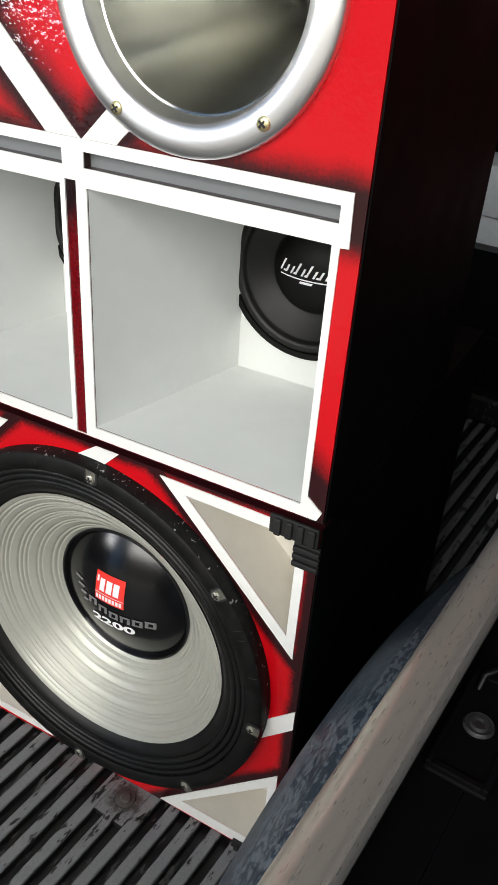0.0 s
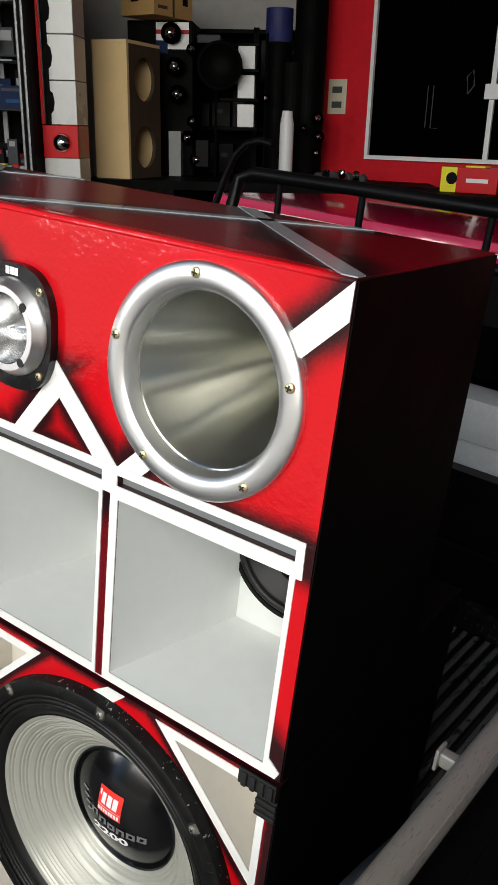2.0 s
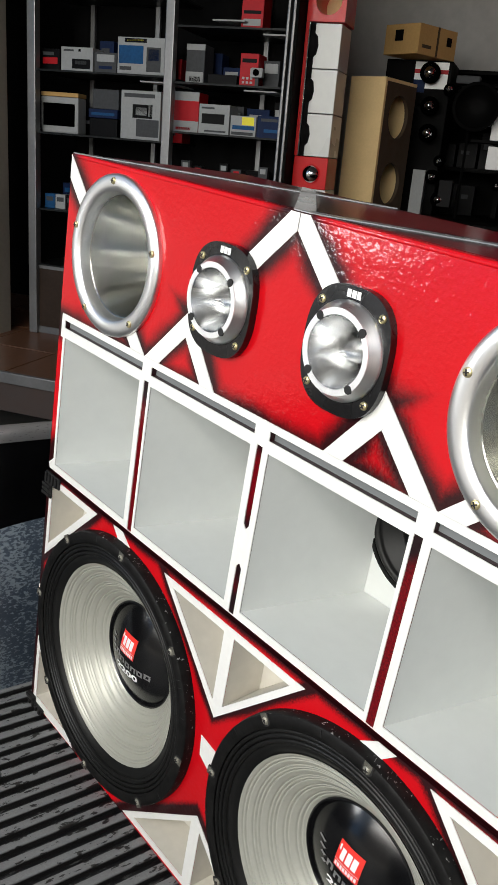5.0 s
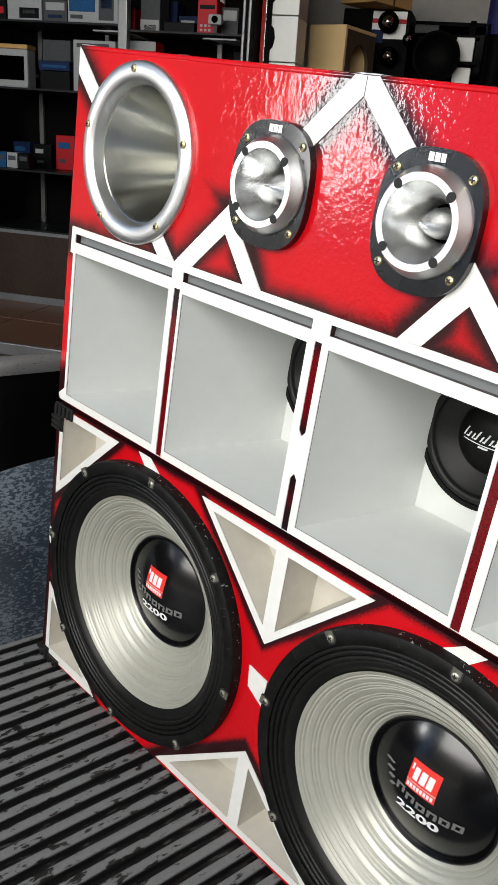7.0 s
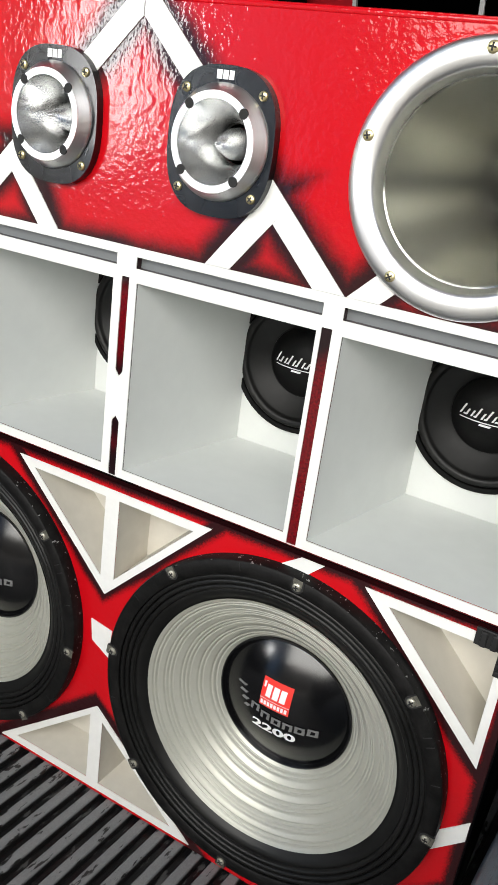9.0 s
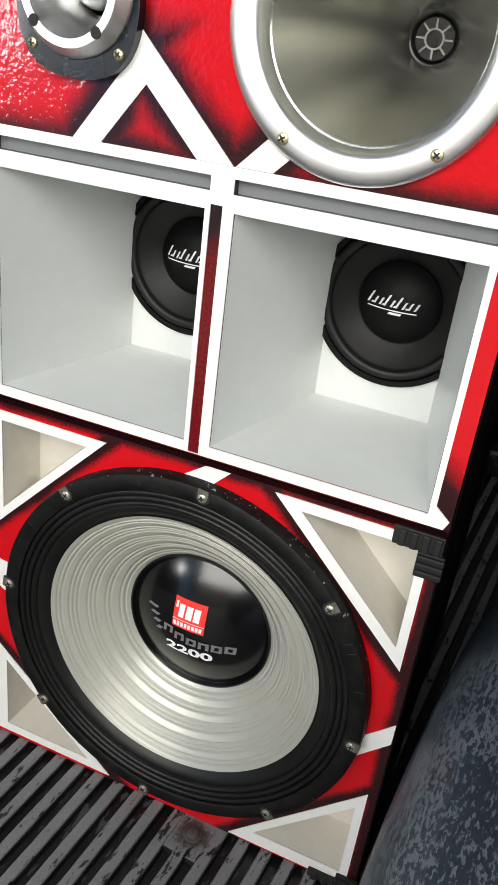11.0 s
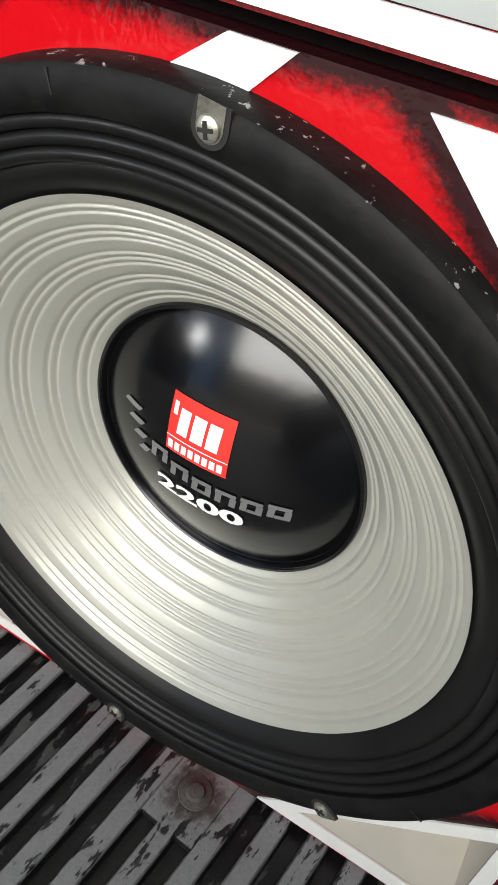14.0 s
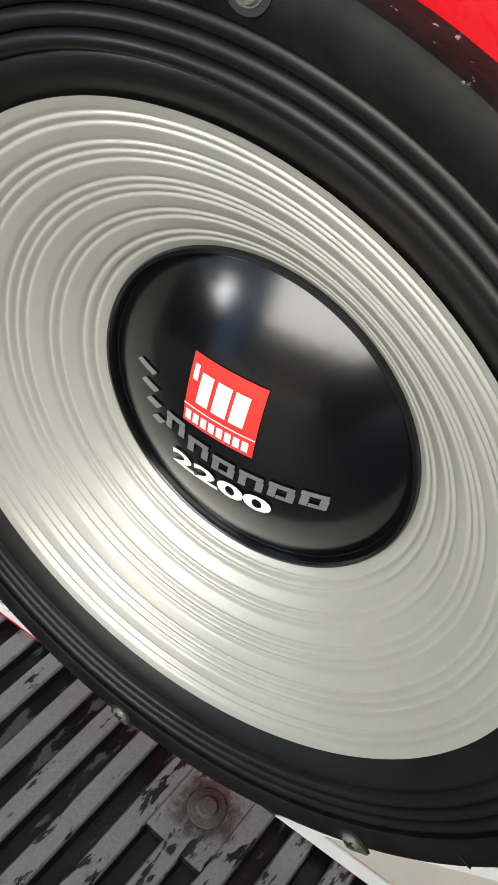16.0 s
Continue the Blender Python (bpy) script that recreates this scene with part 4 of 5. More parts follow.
POST = simple("satin_aluminium_post", (0.20, 0.20, 0.20), 0.4, 0.6, vary=0.15, scale=12)
FRAME_BEIGE = simple("beige_aluminium_frame", (0.40, 0.37, 0.31), 0.45, 0.3, vary=0.12, scale=8)
DARK_BACK = simple("dark_cabinet_back", (0.0025, 0.0025, 0.0025), 0.7, vary=0.5, scale=5, spec=0.05)
SHELF = simple("smoked_shelf", (0.012, 0.014, 0.014), 0.35, vary=0.2, spec=0.12)
# white darkened to suit the dim shelves; WHITE_BRIGHT serves the brighter side
CARD_WHITE_DIM = simple("white_card_dimmed", (0.33, 0.34, 0.34), 0.6, vary=0.12, scale=12, spec=0.15)
WHITE_BRIGHT = simple("bright_white_plastic", (0.80, 0.80, 0.79), 0.4, vary=0.06, scale=12)
CARD_GREY = simple("grey_card", (0.06, 0.063, 0.067), 0.6, vary=0.2, scale=12, spec=0.15)
CARD_BLACK = simple("black_card", (0.003, 0.003, 0.0035), 0.45, vary=0.3, scale=12, spec=0.08)
CARD_RED = simple("red_card", (0.42, 0.006, 0.012), 0.5, spec=0.2, vary=0.15, scale=12)
CARD_BLUE = simple("blue_card", (0.010, 0.075, 0.20), 0.6, vary=0.3, scale=14, spec=0.15)
CARD_NAVY = simple("navy_card", (0.005, 0.016, 0.06), 0.6, vary=0.3, scale=14, spec=0.15)
CARD_YELLOW = simple("yellow_card", (0.85, 0.75, 0.01), 0.5, vary=0.1)
CARD_BROWN = simple("brown_cardboard", (0.50, 0.31, 0.12), 0.8, spec=0.1, vary=0.12, scale=14)
MDF = simple("raw_mdf", (0.78, 0.57, 0.29), 0.8, spec=0.1, vary=0.07, scale=16)
# MDF darkened for the box side in shade; also carton print and tape
MDF_CUT = simple("shaded_mdf_brown", (0.06, 0.038, 0.020), 0.8, vary=0.15, scale=30)
CHROME = simple("chrome", (0.75, 0.75, 0.75), 0.08, 1.0, vary=0.1)
GLASS_DARK = simple("dark_glass", (0.0006, 0.0006, 0.0007), 0.10, vary=0.1, relief=0, spec=0.0)
BLACK_CLOTH = simple("black_vinyl", (0.002, 0.002, 0.002), 0.6, vary=0.4, scale=20, spec=0.05)
BLUE_CLOTH = simple("blue_vinyl", (0.012, 0.018, 0.11), 0.6, vary=0.3, scale=20)
IVORY = simple("ivory_plastic", (0.58, 0.52, 0.38), 0.45, vary=0.06)
RED_GLOSS = simple("red_gloss_panel", (0.58, 0.006, 0.008), 0.35, coat=0.15, spec=0.2, vary=0.06)
WHITE_GLOSS = simple("white_gloss_panel", (0.66, 0.67, 0.64), 0.3, vary=0.05, scale=5)


def structure(name, bm, material, m=None, label="", category=""):
    ob = part(name, bm, material)
    if m is not None:
        ob.matrix_world = m
    return tagged(ob, label, category, kind="structure")


def fixed(name, label, category):
    return tagged(new(name), label, category, kind="structure")


structure("ground", box_bm(-60, 60, -60, 60, GROUND - 0.2, GROUND), CONCRETE, None, "dark grey worn asphalt ground", "ground")
structure("wall_back", box_bm(-3.2, 2.05, 1.75, 1.9, -1.2, 2.6), PALE_WALL, CAB, "grey plastered back wall", "wall")
structure("wall_red", plate(rect(-0.40, 4.2, -1.0, 2.6), [], 0.0, 0.15), RED_WALL, WALL, "dark red painted wall", "wall")
structure("wall_left", box_bm(-3.35, -3.2, -1.6, 1.9, -1.2, 2.6), GREY_WALL, CAB, "grey plastered side wall", "wall")
structure("wall_right", box_bm(3.0, 3.15, -1.4, 4.4, GROUND, 2.9), GREY_WALL, None, "grey plastered side wall", "wall")
# added dark sheet, painted as the dim interior behind the door
structure("dim_interior_sheet", box_bm(-2.4, -1.14, 0.90, 0.95, -1.2, 2.5), DARK_BACK, CAB, "dark sheet in place of the dim shop interior", "wall")
structure("ceiling", box_bm(-7.0, 3.2, -0.9, 6.2, 2.55, 2.7), CEIL, None, "dark shop ceiling", "ceiling")

# out of view, added to block daylight from the back walls
structure("shade_beam", box_bm(-7.0, 3.0, -0.95, -0.80, 2.28, 2.549), GREY_WALL, None, "unseen grey beam, added to keep light off the shop walls", "wall")
# unseen fronts, added to darken reflections and leave bright gaps between
for k, (x0, x1) in enumerate(((-22.0, -9.4), (-7.9, -4.3), (-3.1, 14.0))):
    structure("reflection_backdrop_%d" % (k + 1), box_bm(x0, x1, -12.0, -9.0, GROUND, 3.3), HOUSE_BLUE if k == 1 else HOUSE, None, "unseen plain house front, added to shape the reflections", "house")

floor = fixed("floor", "polished brown tiled shop floor", "floor")
floor.matrix_world = CAB
part("screed", box_bm(-3.2, 0.9, -0.75, 1.75, -0.30, -0.134), GROUT, floor)
part("threshold", box_bm(-3.2, 0.9, -0.775, -0.751, -0.165, -0.116, bevel=0.003), POST, floor, "aluminium threshold strip")
TS = 0.40
tile_mesh = None
for i in range(10):
    for j in range(6):
        if tile_mesh is None:
            o = part("tile", box_bm(0, TS - 0.006, 0, TS - 0.006, 0, 0.012, bevel=0.002), TILE, floor)
            tile_mesh = o.data
        else:
            o = new("tile", tile_mesh)
            o.parent = floor
        o.location = (-3.18 + i * TS, -0.74 + j * TS, -0.1335)

# glazed display cabinets
cabinet = thing("display_cabinet", "tall glazed display cabinet with aluminium posts, full of boxed goods", "display cabinet", CAB)
for u, w in ((-1.137, 0.045), (-0.425, 0.042), (0.133, 0.012), (0.158, 0.012)):
    part("post", box_bm(u, u + w, -0.02, 0.025, -0.12, 2.2, bevel=0.004), POST, cabinet, "satin aluminium post")
for u in (-1.02, -0.66, -0.09):
    part("rear_post", box_bm(u, u + 0.022, 0.37, 0.39, -0.12, 2.2), POST, cabinet)
part("back_panel", box_bm(-1.13, 0.17, 0.40, 0.415, -0.12, 2.2), DARK_BACK, cabinet, "dark back panel")
part("side_panel", box_bm(0.172, 0.180, -0.01, 0.40, -0.12, 2.2), DARK_BACK, cabinet)
for z in (0.24, 0.515, 0.875, 1.155, 1.50):
    part("shelf", box_bm(-1.135, -0.426, 0.0, 0.395, z - 0.008, z), SHELF, cabinet, "smoked glass shelf")
for z in (0.62, 0.925, 1.135, 1.365):
    part("shelf", box_bm(-0.38, 0.125, 0.0, 0.395, z - 0.008, z), SHELF, cabinet, "smoked glass shelf")
part("plinth", box_bm(-1.135, 0.17, 0.004, 0.39, -0.12, -0.085), POST, cabinet, "aluminium foot strip")
for u0, u1 in ((-1.09, -0.43), (-0.38, 0.13)):
    part("lower_panel", box_bm(u0, u1, 0.006, 0.020, -0.084, 0.215), PANEL_WOOD, cabinet, "dark brown wooden lower panel")
    part("panel_rail", box_bm(u0, u1, 0.002, 0.022, 0.2155, 0.2315), POST, cabinet, "aluminium rail")
for u, z in ((-0.05, 1.118), (-0.22, 1.395), (0.02, 1.345), (-0.56, 1.13)):
    bm = bmesh.new()
    vs = [bm.verts.new(p) for p in ((u, 0.02, z), (u + 0.15, 0.02, z), (u + 0.15, 0.30, z), (u, 0.02, z - 0.006), (u + 0.15, 0.02, z - 0.006), (u + 0.15, 0.30, z - 0.006))]
    bm.faces.new(vs[:3]), bm.faces.new(vs[5:2:-1])
    for a, b in ((0, 1), (1, 2), (2, 0)):
        bm.faces.new((vs[a], vs[b], vs[b + 3], vs[a + 3]))
    part("corner_plate", bm, CARD_WHITE_DIM, cabinet, "white triangular corner plate")
door = fixed("door_frame", "beige aluminium upright of the shop door", "door frame")
door.matrix_world = CAB
part("upright", box_bm(-1.350, -1.226, -0.15, -0.05, -0.13, 2.3, bevel=0.004), FRAME_BEIGE, door)
part("upright_groove", box_bm(-1.300, -1.287, -0.154, -0.149, -0.13, 2.3), DARK_BACK, door)
part("glass_pane", box_bm(-1.9, -1.355, -0.105, -0.098, -0.12, 2.2), GLASS_DARK, door, "dark glass door pane")


def goods(name, label, category, u0, u1, z0, z1, card, pieces=(), d0=0.06, deep=0.11, turn=0.0):
    """A carton on a shelf with printed panels: (x0, x1, z0, z1 in parts of its front, material)."""
    w, h = u1 - u0, z1 - z0
    t = thing(name, label, category, CAB @ pose(u0 + w / 2, d0, z0, 0, 0, turn))
    part("carton", box_bm(-w / 2, w / 2, 0, deep, 0, h, bevel=0.0015), card, t)
    for a, b, c, d, m in pieces:
        part("printed_panel", box_bm(-w / 2 + w * a, -w / 2 + w * b, -0.0012, 0.0004, h * c, h * d), m, t)
    return t


BOX = "boxed goods"
goods("product_box", "small box with red and black print", BOX, -1.11, -1.01, 1.156, 1.25, CARD_BLACK, [(0.1, 0.9, 0.3, 0.6, CARD_RED), (0.1, 0.7, 0.7, 0.85, CARD_GREY)])
goods("product_box", "white box with a round black picture", BOX, -1.0, -0.83, 1.156, 1.262, CARD_WHITE_DIM, [(0.35, 0.92, 0.12, 0.52, CARD_BLACK), (0.45, 0.8, 0.3, 0.45, CARD_GREY), (0.08, 0.4, 0.82, 0.9, CARD_GREY), (0.55, 0.62, 0.82, 0.92, CARD_BLACK)])
goods("product_box", "grey and white blister box", BOX, -0.82, -0.705, 1.156, 1.245, CARD_GREY, [(0.1, 0.9, 0.55, 0.9, CARD_WHITE_DIM), (0.2, 0.8, 0.2, 0.35, CARD_NAVY)])
goods("product_box", "large white and blue printed box", BOX, -0.70, -0.46, 1.156, 1.315, CARD_WHITE_DIM, [(0.03, 0.55, 0.30, 0.78, CARD_BLUE), (0.05, 0.30, 0.12, 0.22, CARD_GREY), (0.62, 0.92, 0.10, 0.75, CARD_GREY), (0.66, 0.88, 0.40, 0.7, CARD_NAVY), (0.15, 0.62, 0.86, 0.97, CARD_BLACK), (0.2, 0.55, 0.90, 0.94, CARD_YELLOW)])
radio = thing("car_screen", "car screen unit in a pale surround", "car screen", CAB @ pose(-1.015, 0.07, 0.876, 0, 0, 4))
part("surround", box_bm(-0.10, 0.10, 0, 0.09, 0, 0.165, bevel=0.008), CARD_WHITE_DIM, radio)
part("screen", box_bm(-0.085, 0.082, -0.003, 0.001, 0.032, 0.135), GLASS_DARK, radio)
part("top_panel", box_bm(-0.10, 0.10, 0.0, 0.09, 0.166, 0.185, bevel=0.003), CARD_BROWN, radio)
goods("product_box", "dark navy box on a shelf", BOX, -0.87, -0.715, 0.96, 1.0, CARD_NAVY, [(0.1, 0.9, 0.3, 0.6, CARD_BLUE)], d0=0.10)
goods("product_box", "grey box behind the front row", BOX, -0.86, -0.72, 1.002, 1.09, CARD_GREY, [], d0=0.12)
goods("product_box", "dark box under the grey one", BOX, -0.87, -0.72, 0.876, 0.958, CARD_BLACK, [], d0=0.11)
goods("product_box", "white alarm box with a dark remote picture", BOX, -0.675, -0.47, 0.876, 1.09, CARD_WHITE_DIM, [(0.08, 0.85, 0.86, 0.94, CARD_GREY), (0.30, 0.80, 0.44, 0.72, CARD_BLACK), (0.38, 0.66, 0.50, 0.66, CARD_WHITE_DIM), (0.70, 0.88, 0.48, 0.72, CARD_WHITE_DIM), (0.40, 0.97, 0.06, 0.42, CARD_GREY)])
for k in range(5):
    u = -0.68 + 0.05 * k
    can = thing("spray_can", "small bright metal can on a shelf", "can", CAB @ pose(u, 0.10, 0.516))
    part("body", revolve([(0.0, 0.0), (0.018, 0.0), (0.0185, 0.11), (0.012, 0.125), (0.0, 0.125)], 20), CHROME if k % 3 else CARD_GREY, can, "", True).rotation_euler = (math.pi / 2, 0, 0)
goods("product_box", "red and white player box", BOX, -0.415, -0.29, 0.926, 1.10, CARD_RED, [(0.0, 1.0, 0.78, 1.0, CARD_WHITE_DIM), (0.0, 1.0, 0.0, 0.28, CARD_WHITE_DIM), (0.1, 0.7, 0.05, 0.12, CARD_RED)], d0=0.09)
goods("product_box", "white player box with a black window", BOX, -0.275, -0.125, 0.926, 1.052, CARD_WHITE_DIM, [(0.10, 0.84, 0.34, 0.68, CARD_BLACK), (0.08, 0.5, 0.84, 0.9, CARD_GREY), (0.2, 0.9, 0.06, 0.12, CARD_GREY)])
goods("product_box", "white box with a yellow print", BOX, -0.118, 0.005, 0.926, 1.012, CARD_WHITE_DIM, [(0.45, 0.92, 0.55, 0.95, CARD_YELLOW), (0.08, 0.95, 0.32, 0.52, CARD_BLUE), (0.05, 0.9, 0.05, 0.2, CARD_GREY)])
goods("product_box", "dark blue toolbox carton", BOX, 0.01, 0.122, 0.926, 1.018, CARD_NAVY, [(0.15, 0.85, 0.75, 0.88, CARD_GREY), (0.3, 0.9, 0.25, 0.4, CARD_BLUE)])
goods("product_box", "red carton with white bars", BOX, -0.09, -0.005, 1.136, 1.27, CARD_RED, [(0.1, 0.9, 0.72, 0.84, CARD_BLACK)] + [(0.15 + 0.22 * i, 0.28 + 0.22 * i, 0.08 + 0.13 * j, 0.15 + 0.13 * j, CARD_WHITE_DIM) for i in range(3) for j in range(2)])
goods("product_box", "grey carton beside the red one", BOX, 0.0, 0.075, 1.136, 1.25, CARD_GREY, [(0.1, 0.9, 0.55, 0.9, CARD_WHITE_DIM)], d0=0.12)
cam_toy = thing("rear_camera", "small white reversing camera", "camera", CAB @ pose(0.0, 0.035, 1.19))
part("housing", box_bm(-0.030, 0.030, -0.015, 0.02, -0.02, 0.02, bevel=0.008), CARD_WHITE_DIM, cam_toy, "", True)
part("lens", revolve([(0.014, -0.014), (0.014, -0.019), (0.0, -0.020)], 20), GLASS_DARK, cam_toy)
part("stand", box_bm(-0.008, 0.008, 0.0, 0.012, -0.055, -0.018), CARD_GREY, cam_toy)
goods("product_box", "red and white carton on the top shelf", BOX, -0.10, 0.0, 1.366, 1.50, CARD_RED, [(0.1, 0.9, 0.1, 0.3, CARD_WHITE_DIM), (0.1, 0.9, 0.45, 0.55, CARD_BLACK)])
goods("product_box", "pale carton on the upper shelf", BOX, -0.36, -0.27, 1.136, 1.30, CARD_GREY, [(0.0, 1.0, 0.85, 1.0, CARD_WHITE_DIM), (0.0, 0.95, 0.0, 0.3, CARD_WHITE_DIM), (0.2, 0.8, 0.05, 0.18, CARD_BLACK)], d0=0.08)
goods("product_box", "dark flat carton on a shelf", BOX, -0.25, -0.11, 1.136, 1.18, CARD_BLACK, [], d0=0.08)
for k in range(7):
    goods("cable_pack", "hanging dark cable pack", "cable pack", -0.37 + 0.065 * k, -0.325 + 0.065 * k, 0.63, 0.80 - 0.02 * (k % 3), CARD_BLACK if k % 2 else CARD_GREY, [(0.2, 0.8, 0.82, 0.95, CARD_RED if k % 3 else CARD_WHITE_DIM)], d0=0.10, deep=0.03)
for k, (u, m) in enumerate(((-0.03, CARD_RED), (0.0, CARD_YELLOW), (0.03, CARD_WHITE_DIM), (0.06, CARD_RED), (0.09, CARD_WHITE_DIM))):
    goods("small_carton", "small bright printed carton", BOX, u, u + 0.026, 0.621, 0.69 + 0.008 * (k % 2), m, [(0.1, 0.9, 0.4, 0.6, CARD_BLACK)], d0=0.04, deep=0.04)
for k, (u, z, m) in enumerate(((-1.09, 0.516, CARD_BLUE), (-1.03, 0.516, CARD_WHITE_DIM), (-0.97, 0.516, CARD_BLACK))):
    goods("small_carton", "small printed carton on a lower shelf", BOX, u, u + 0.055, z, z + 0.07, m, [(0.15, 0.85, 0.5, 0.8, CARD_GREY)], d0=0.06, deep=0.06)

rnd = random.Random(11)
for u0, u1, zs in ((-1.12, -0.44, (0.516, 0.876, 1.156)), (-0.37, 0.11, (0.621, 0.926, 1.136))):
    for z in zs:
        u = u0 + rnd.uniform(0, 0.03)
        while u < u1 - 0.05:
            w = min(rnd.uniform(0.045, 0.13), u1 - u)
            card = rnd.choice((CARD_BLACK, CARD_BLACK, CARD_GREY, CARD_NAVY, CARD_RED, CARD_BLACK))
            ink = rnd.choice((CARD_WHITE_DIM, CARD_GREY, CARD_RED, CARD_BLUE))
            goods("back_row_box", "dark printed box in the back row of a shelf", BOX, u, u + w, z, z + rnd.uniform(0.07, 0.165), card, [(0.12, rnd.uniform(0.5, 0.9), 0.62, 0.80, ink), (0.2, 0.55, 0.2, 0.32, CARD_GREY)], d0=0.255, deep=0.10, turn=rnd.uniform(-4, 4))
            u += w + rnd.uniform(0.008, 0.03)

# red and white loudspeaker column
column = thing("speaker_column", "tall red and white loudspeaker column with open ports", "speaker column", CAB @ Matrix.Translation((1.23, -3.66, 0.84)) @ Matrix.Scale(0.915, 4) @ Matrix.Translation((-1.142, 4.11, -0.84)))
part("lower_module", box_bm(0.0, 0.175, 0.0, 0.20, 0.715, 0.865, bevel=0.004), RED_GLOSS, column, "red lower module")
chrome_cap = part("chrome_cap", revolve([(0.046, 0.0), (0.045, -0.006), (0.036, -0.024), (0.02, -0.034), (0.0, -0.038)], 36), CHROME, column, "chrome dome", True)
chrome_cap.location = (0.095, 0.0, 0.785)
for k in range(3):
    z0 = 0.868 + 0.198 * k
    part("white_panel", box_bm(0.048, 0.175, 0.0, 0.20, z0, z0 + 0.194, bevel=0.003), WHITE_GLOSS, column, "white panel")
    bm = revolve([(0.0, 0.0), (0.055, 0.0), (0.055, 0.05), (0.0, 0.05)], 8)
    r = part("dark_port", bm, BLACK_CLOTH, column, "dark half-octagon port")
    r.location, r.scale = (0.046, -0.003, z0 + 0.10), (0.42, 1, 1)
part("side_strip", box_bm(0.0, 0.016, -0.002, 0.20, 0.868, 1.463), RED_GLOSS, column, "red edge strip")
part("chrome_strip", box_bm(0.0165, 0.022, -0.004, 0.19, 0.868, 1.463), CHROME, column, "chrome strip")
part("inner_side", box_bm(0.0225, 0.0475, 0.02, 0.20, 0.868, 1.463), BLACK_CLOTH, column)
part("upper_module", plate(rect(0.0, 0.185, 1.465, 1.66), [circle(0.10, 1.555, 0.062, 40)], 0.0, 0.20), RED_GLOSS, column, "red upper module with a round opening")
part("module_back", box_bm(0.002, 0.183, 0.202, 0.21, 1.467, 1.658), MDF, column, "raw wood inside")
part("foot_module", box_bm(0.0, 0.175, 0.01, 0.20, -0.211, 0.713), WHITE_GLOSS, column)

# raw MDF enclosure with two holes in its side
mdf = thing("unfinished_speaker_box", "raw MDF speaker box with two round cut-outs", "speaker box", CAB @ pose(0.496, 0.45, 0.625, 0, 0, -18.4))
part("face_board", box_bm(-0.19, 0.0, 0.0, 0.018, 0, 0.605), MDF, mdf, "raw MDF board")
# the cut board's dark brown is raw MDF with its shade painted in
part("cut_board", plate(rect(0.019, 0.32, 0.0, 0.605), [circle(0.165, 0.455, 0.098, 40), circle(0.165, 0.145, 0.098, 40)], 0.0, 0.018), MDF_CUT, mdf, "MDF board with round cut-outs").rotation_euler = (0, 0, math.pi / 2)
part("back_board", box_bm(-0.19, -0.019, 0.303, 0.32, 0, 0.605), MDF, mdf)
part("far_board", box_bm(-0.19, -0.172, 0.019, 0.302, 0, 0.605), MDF, mdf)
part("lid", box_bm(-0.19, 0.0, 0.0, 0.32, 0.6055, 0.62), MDF, mdf)
stand = thing("bench", "black bench under the stored loudspeakers", "bench", CAB)
part("bench_top", box_bm(0.28, 2.0, 0.40, 1.3, 0.585, 0.6245), BLACK_CLOTH, stand)
for u in (0.30, 1.94):
    for d in (0.42, 1.24):
        part("leg", box_bm(u, u + 0.05, d, d + 0.05, -0.65, 0.5845), BLACK_CLOTH, stand)

shelving = thing("storage_shelf", "black shelving stacked with dark stored goods", "shelving", CAB @ pose(0, 1.36, 0))
for u in (0.56, 1.02, 1.56):
    part("upright", box_bm(u, u + 0.03, 0.0, 0.28, -0.62, 1.40), BLACK_CLOTH, shelving)
for z in (0.60, 0.86, 1.12, 1.37):
    part("shelf", box_bm(0.5905, 1.5595, 0.0, 0.28, z, z + 0.02), BLACK_CLOTH, shelving)
part("back_board", box_bm(0.56, 1.59, 0.2805, 0.30, -0.62, 1.40), DARK_BACK, shelving)
rnd = random.Random(7)
for z in (0.621, 0.881, 1.141):
    u = 0.60
    while u < 1.46:
        w = rnd.uniform(0.08, 0.17)
        if not (u < 1.06 and u + w > 1.015):
            goods("black_carton", "dark carton on the black shelving", "carton", u, min(u + w, 1.555), z, z + rnd.uniform(0.12, 0.21), CARD_BLACK, [(0.15, 0.6, 0.55, 0.7, CARD_GREY)] if rnd.random() < 0.4 else [], d0=1.40, deep=0.18)
        u += w + 0.015

carton = thing("cardboard_box", "closed brown cardboard box with dark stamps", "cardboard box", CAB @ pose(0.583, 0.70, 1.38, 0, 0, -30))
part("body", box_bm(-0.215, 0.0, 0.0, 0.30, 0, 0.135, bevel=0.002), CARD_BROWN, carton)
part("stamp", box_bm(-0.15, -0.10, -0.001, 0.001, 0.06, 0.11), CARD_BLACK, carton, "dark printed mark")
part("stamp", box_bm(-0.001, 0.001, 0.22, 0.26, 0.06, 0.10), CARD_BLACK, carton, "dark printed mark")
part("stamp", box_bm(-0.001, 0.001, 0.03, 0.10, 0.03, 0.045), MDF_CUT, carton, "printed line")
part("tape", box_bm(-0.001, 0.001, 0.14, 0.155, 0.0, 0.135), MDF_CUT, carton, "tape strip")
black_box = thing("black_speaker_box", "black carpeted speaker box", "speaker box", CAB @ pose(0.50, 0.92, 0.625))
part("body", box_bm(-0.10, 0.24, 0.0, 0.30, 0, 0.752, bevel=0.006), BLACK_CLOTH, black_box)
part("white_label", box_bm(0.05, 0.22, -0.002, 0.001, 0.62, 0.745), WHITE_BRIGHT, black_box, "white red-edged panel")
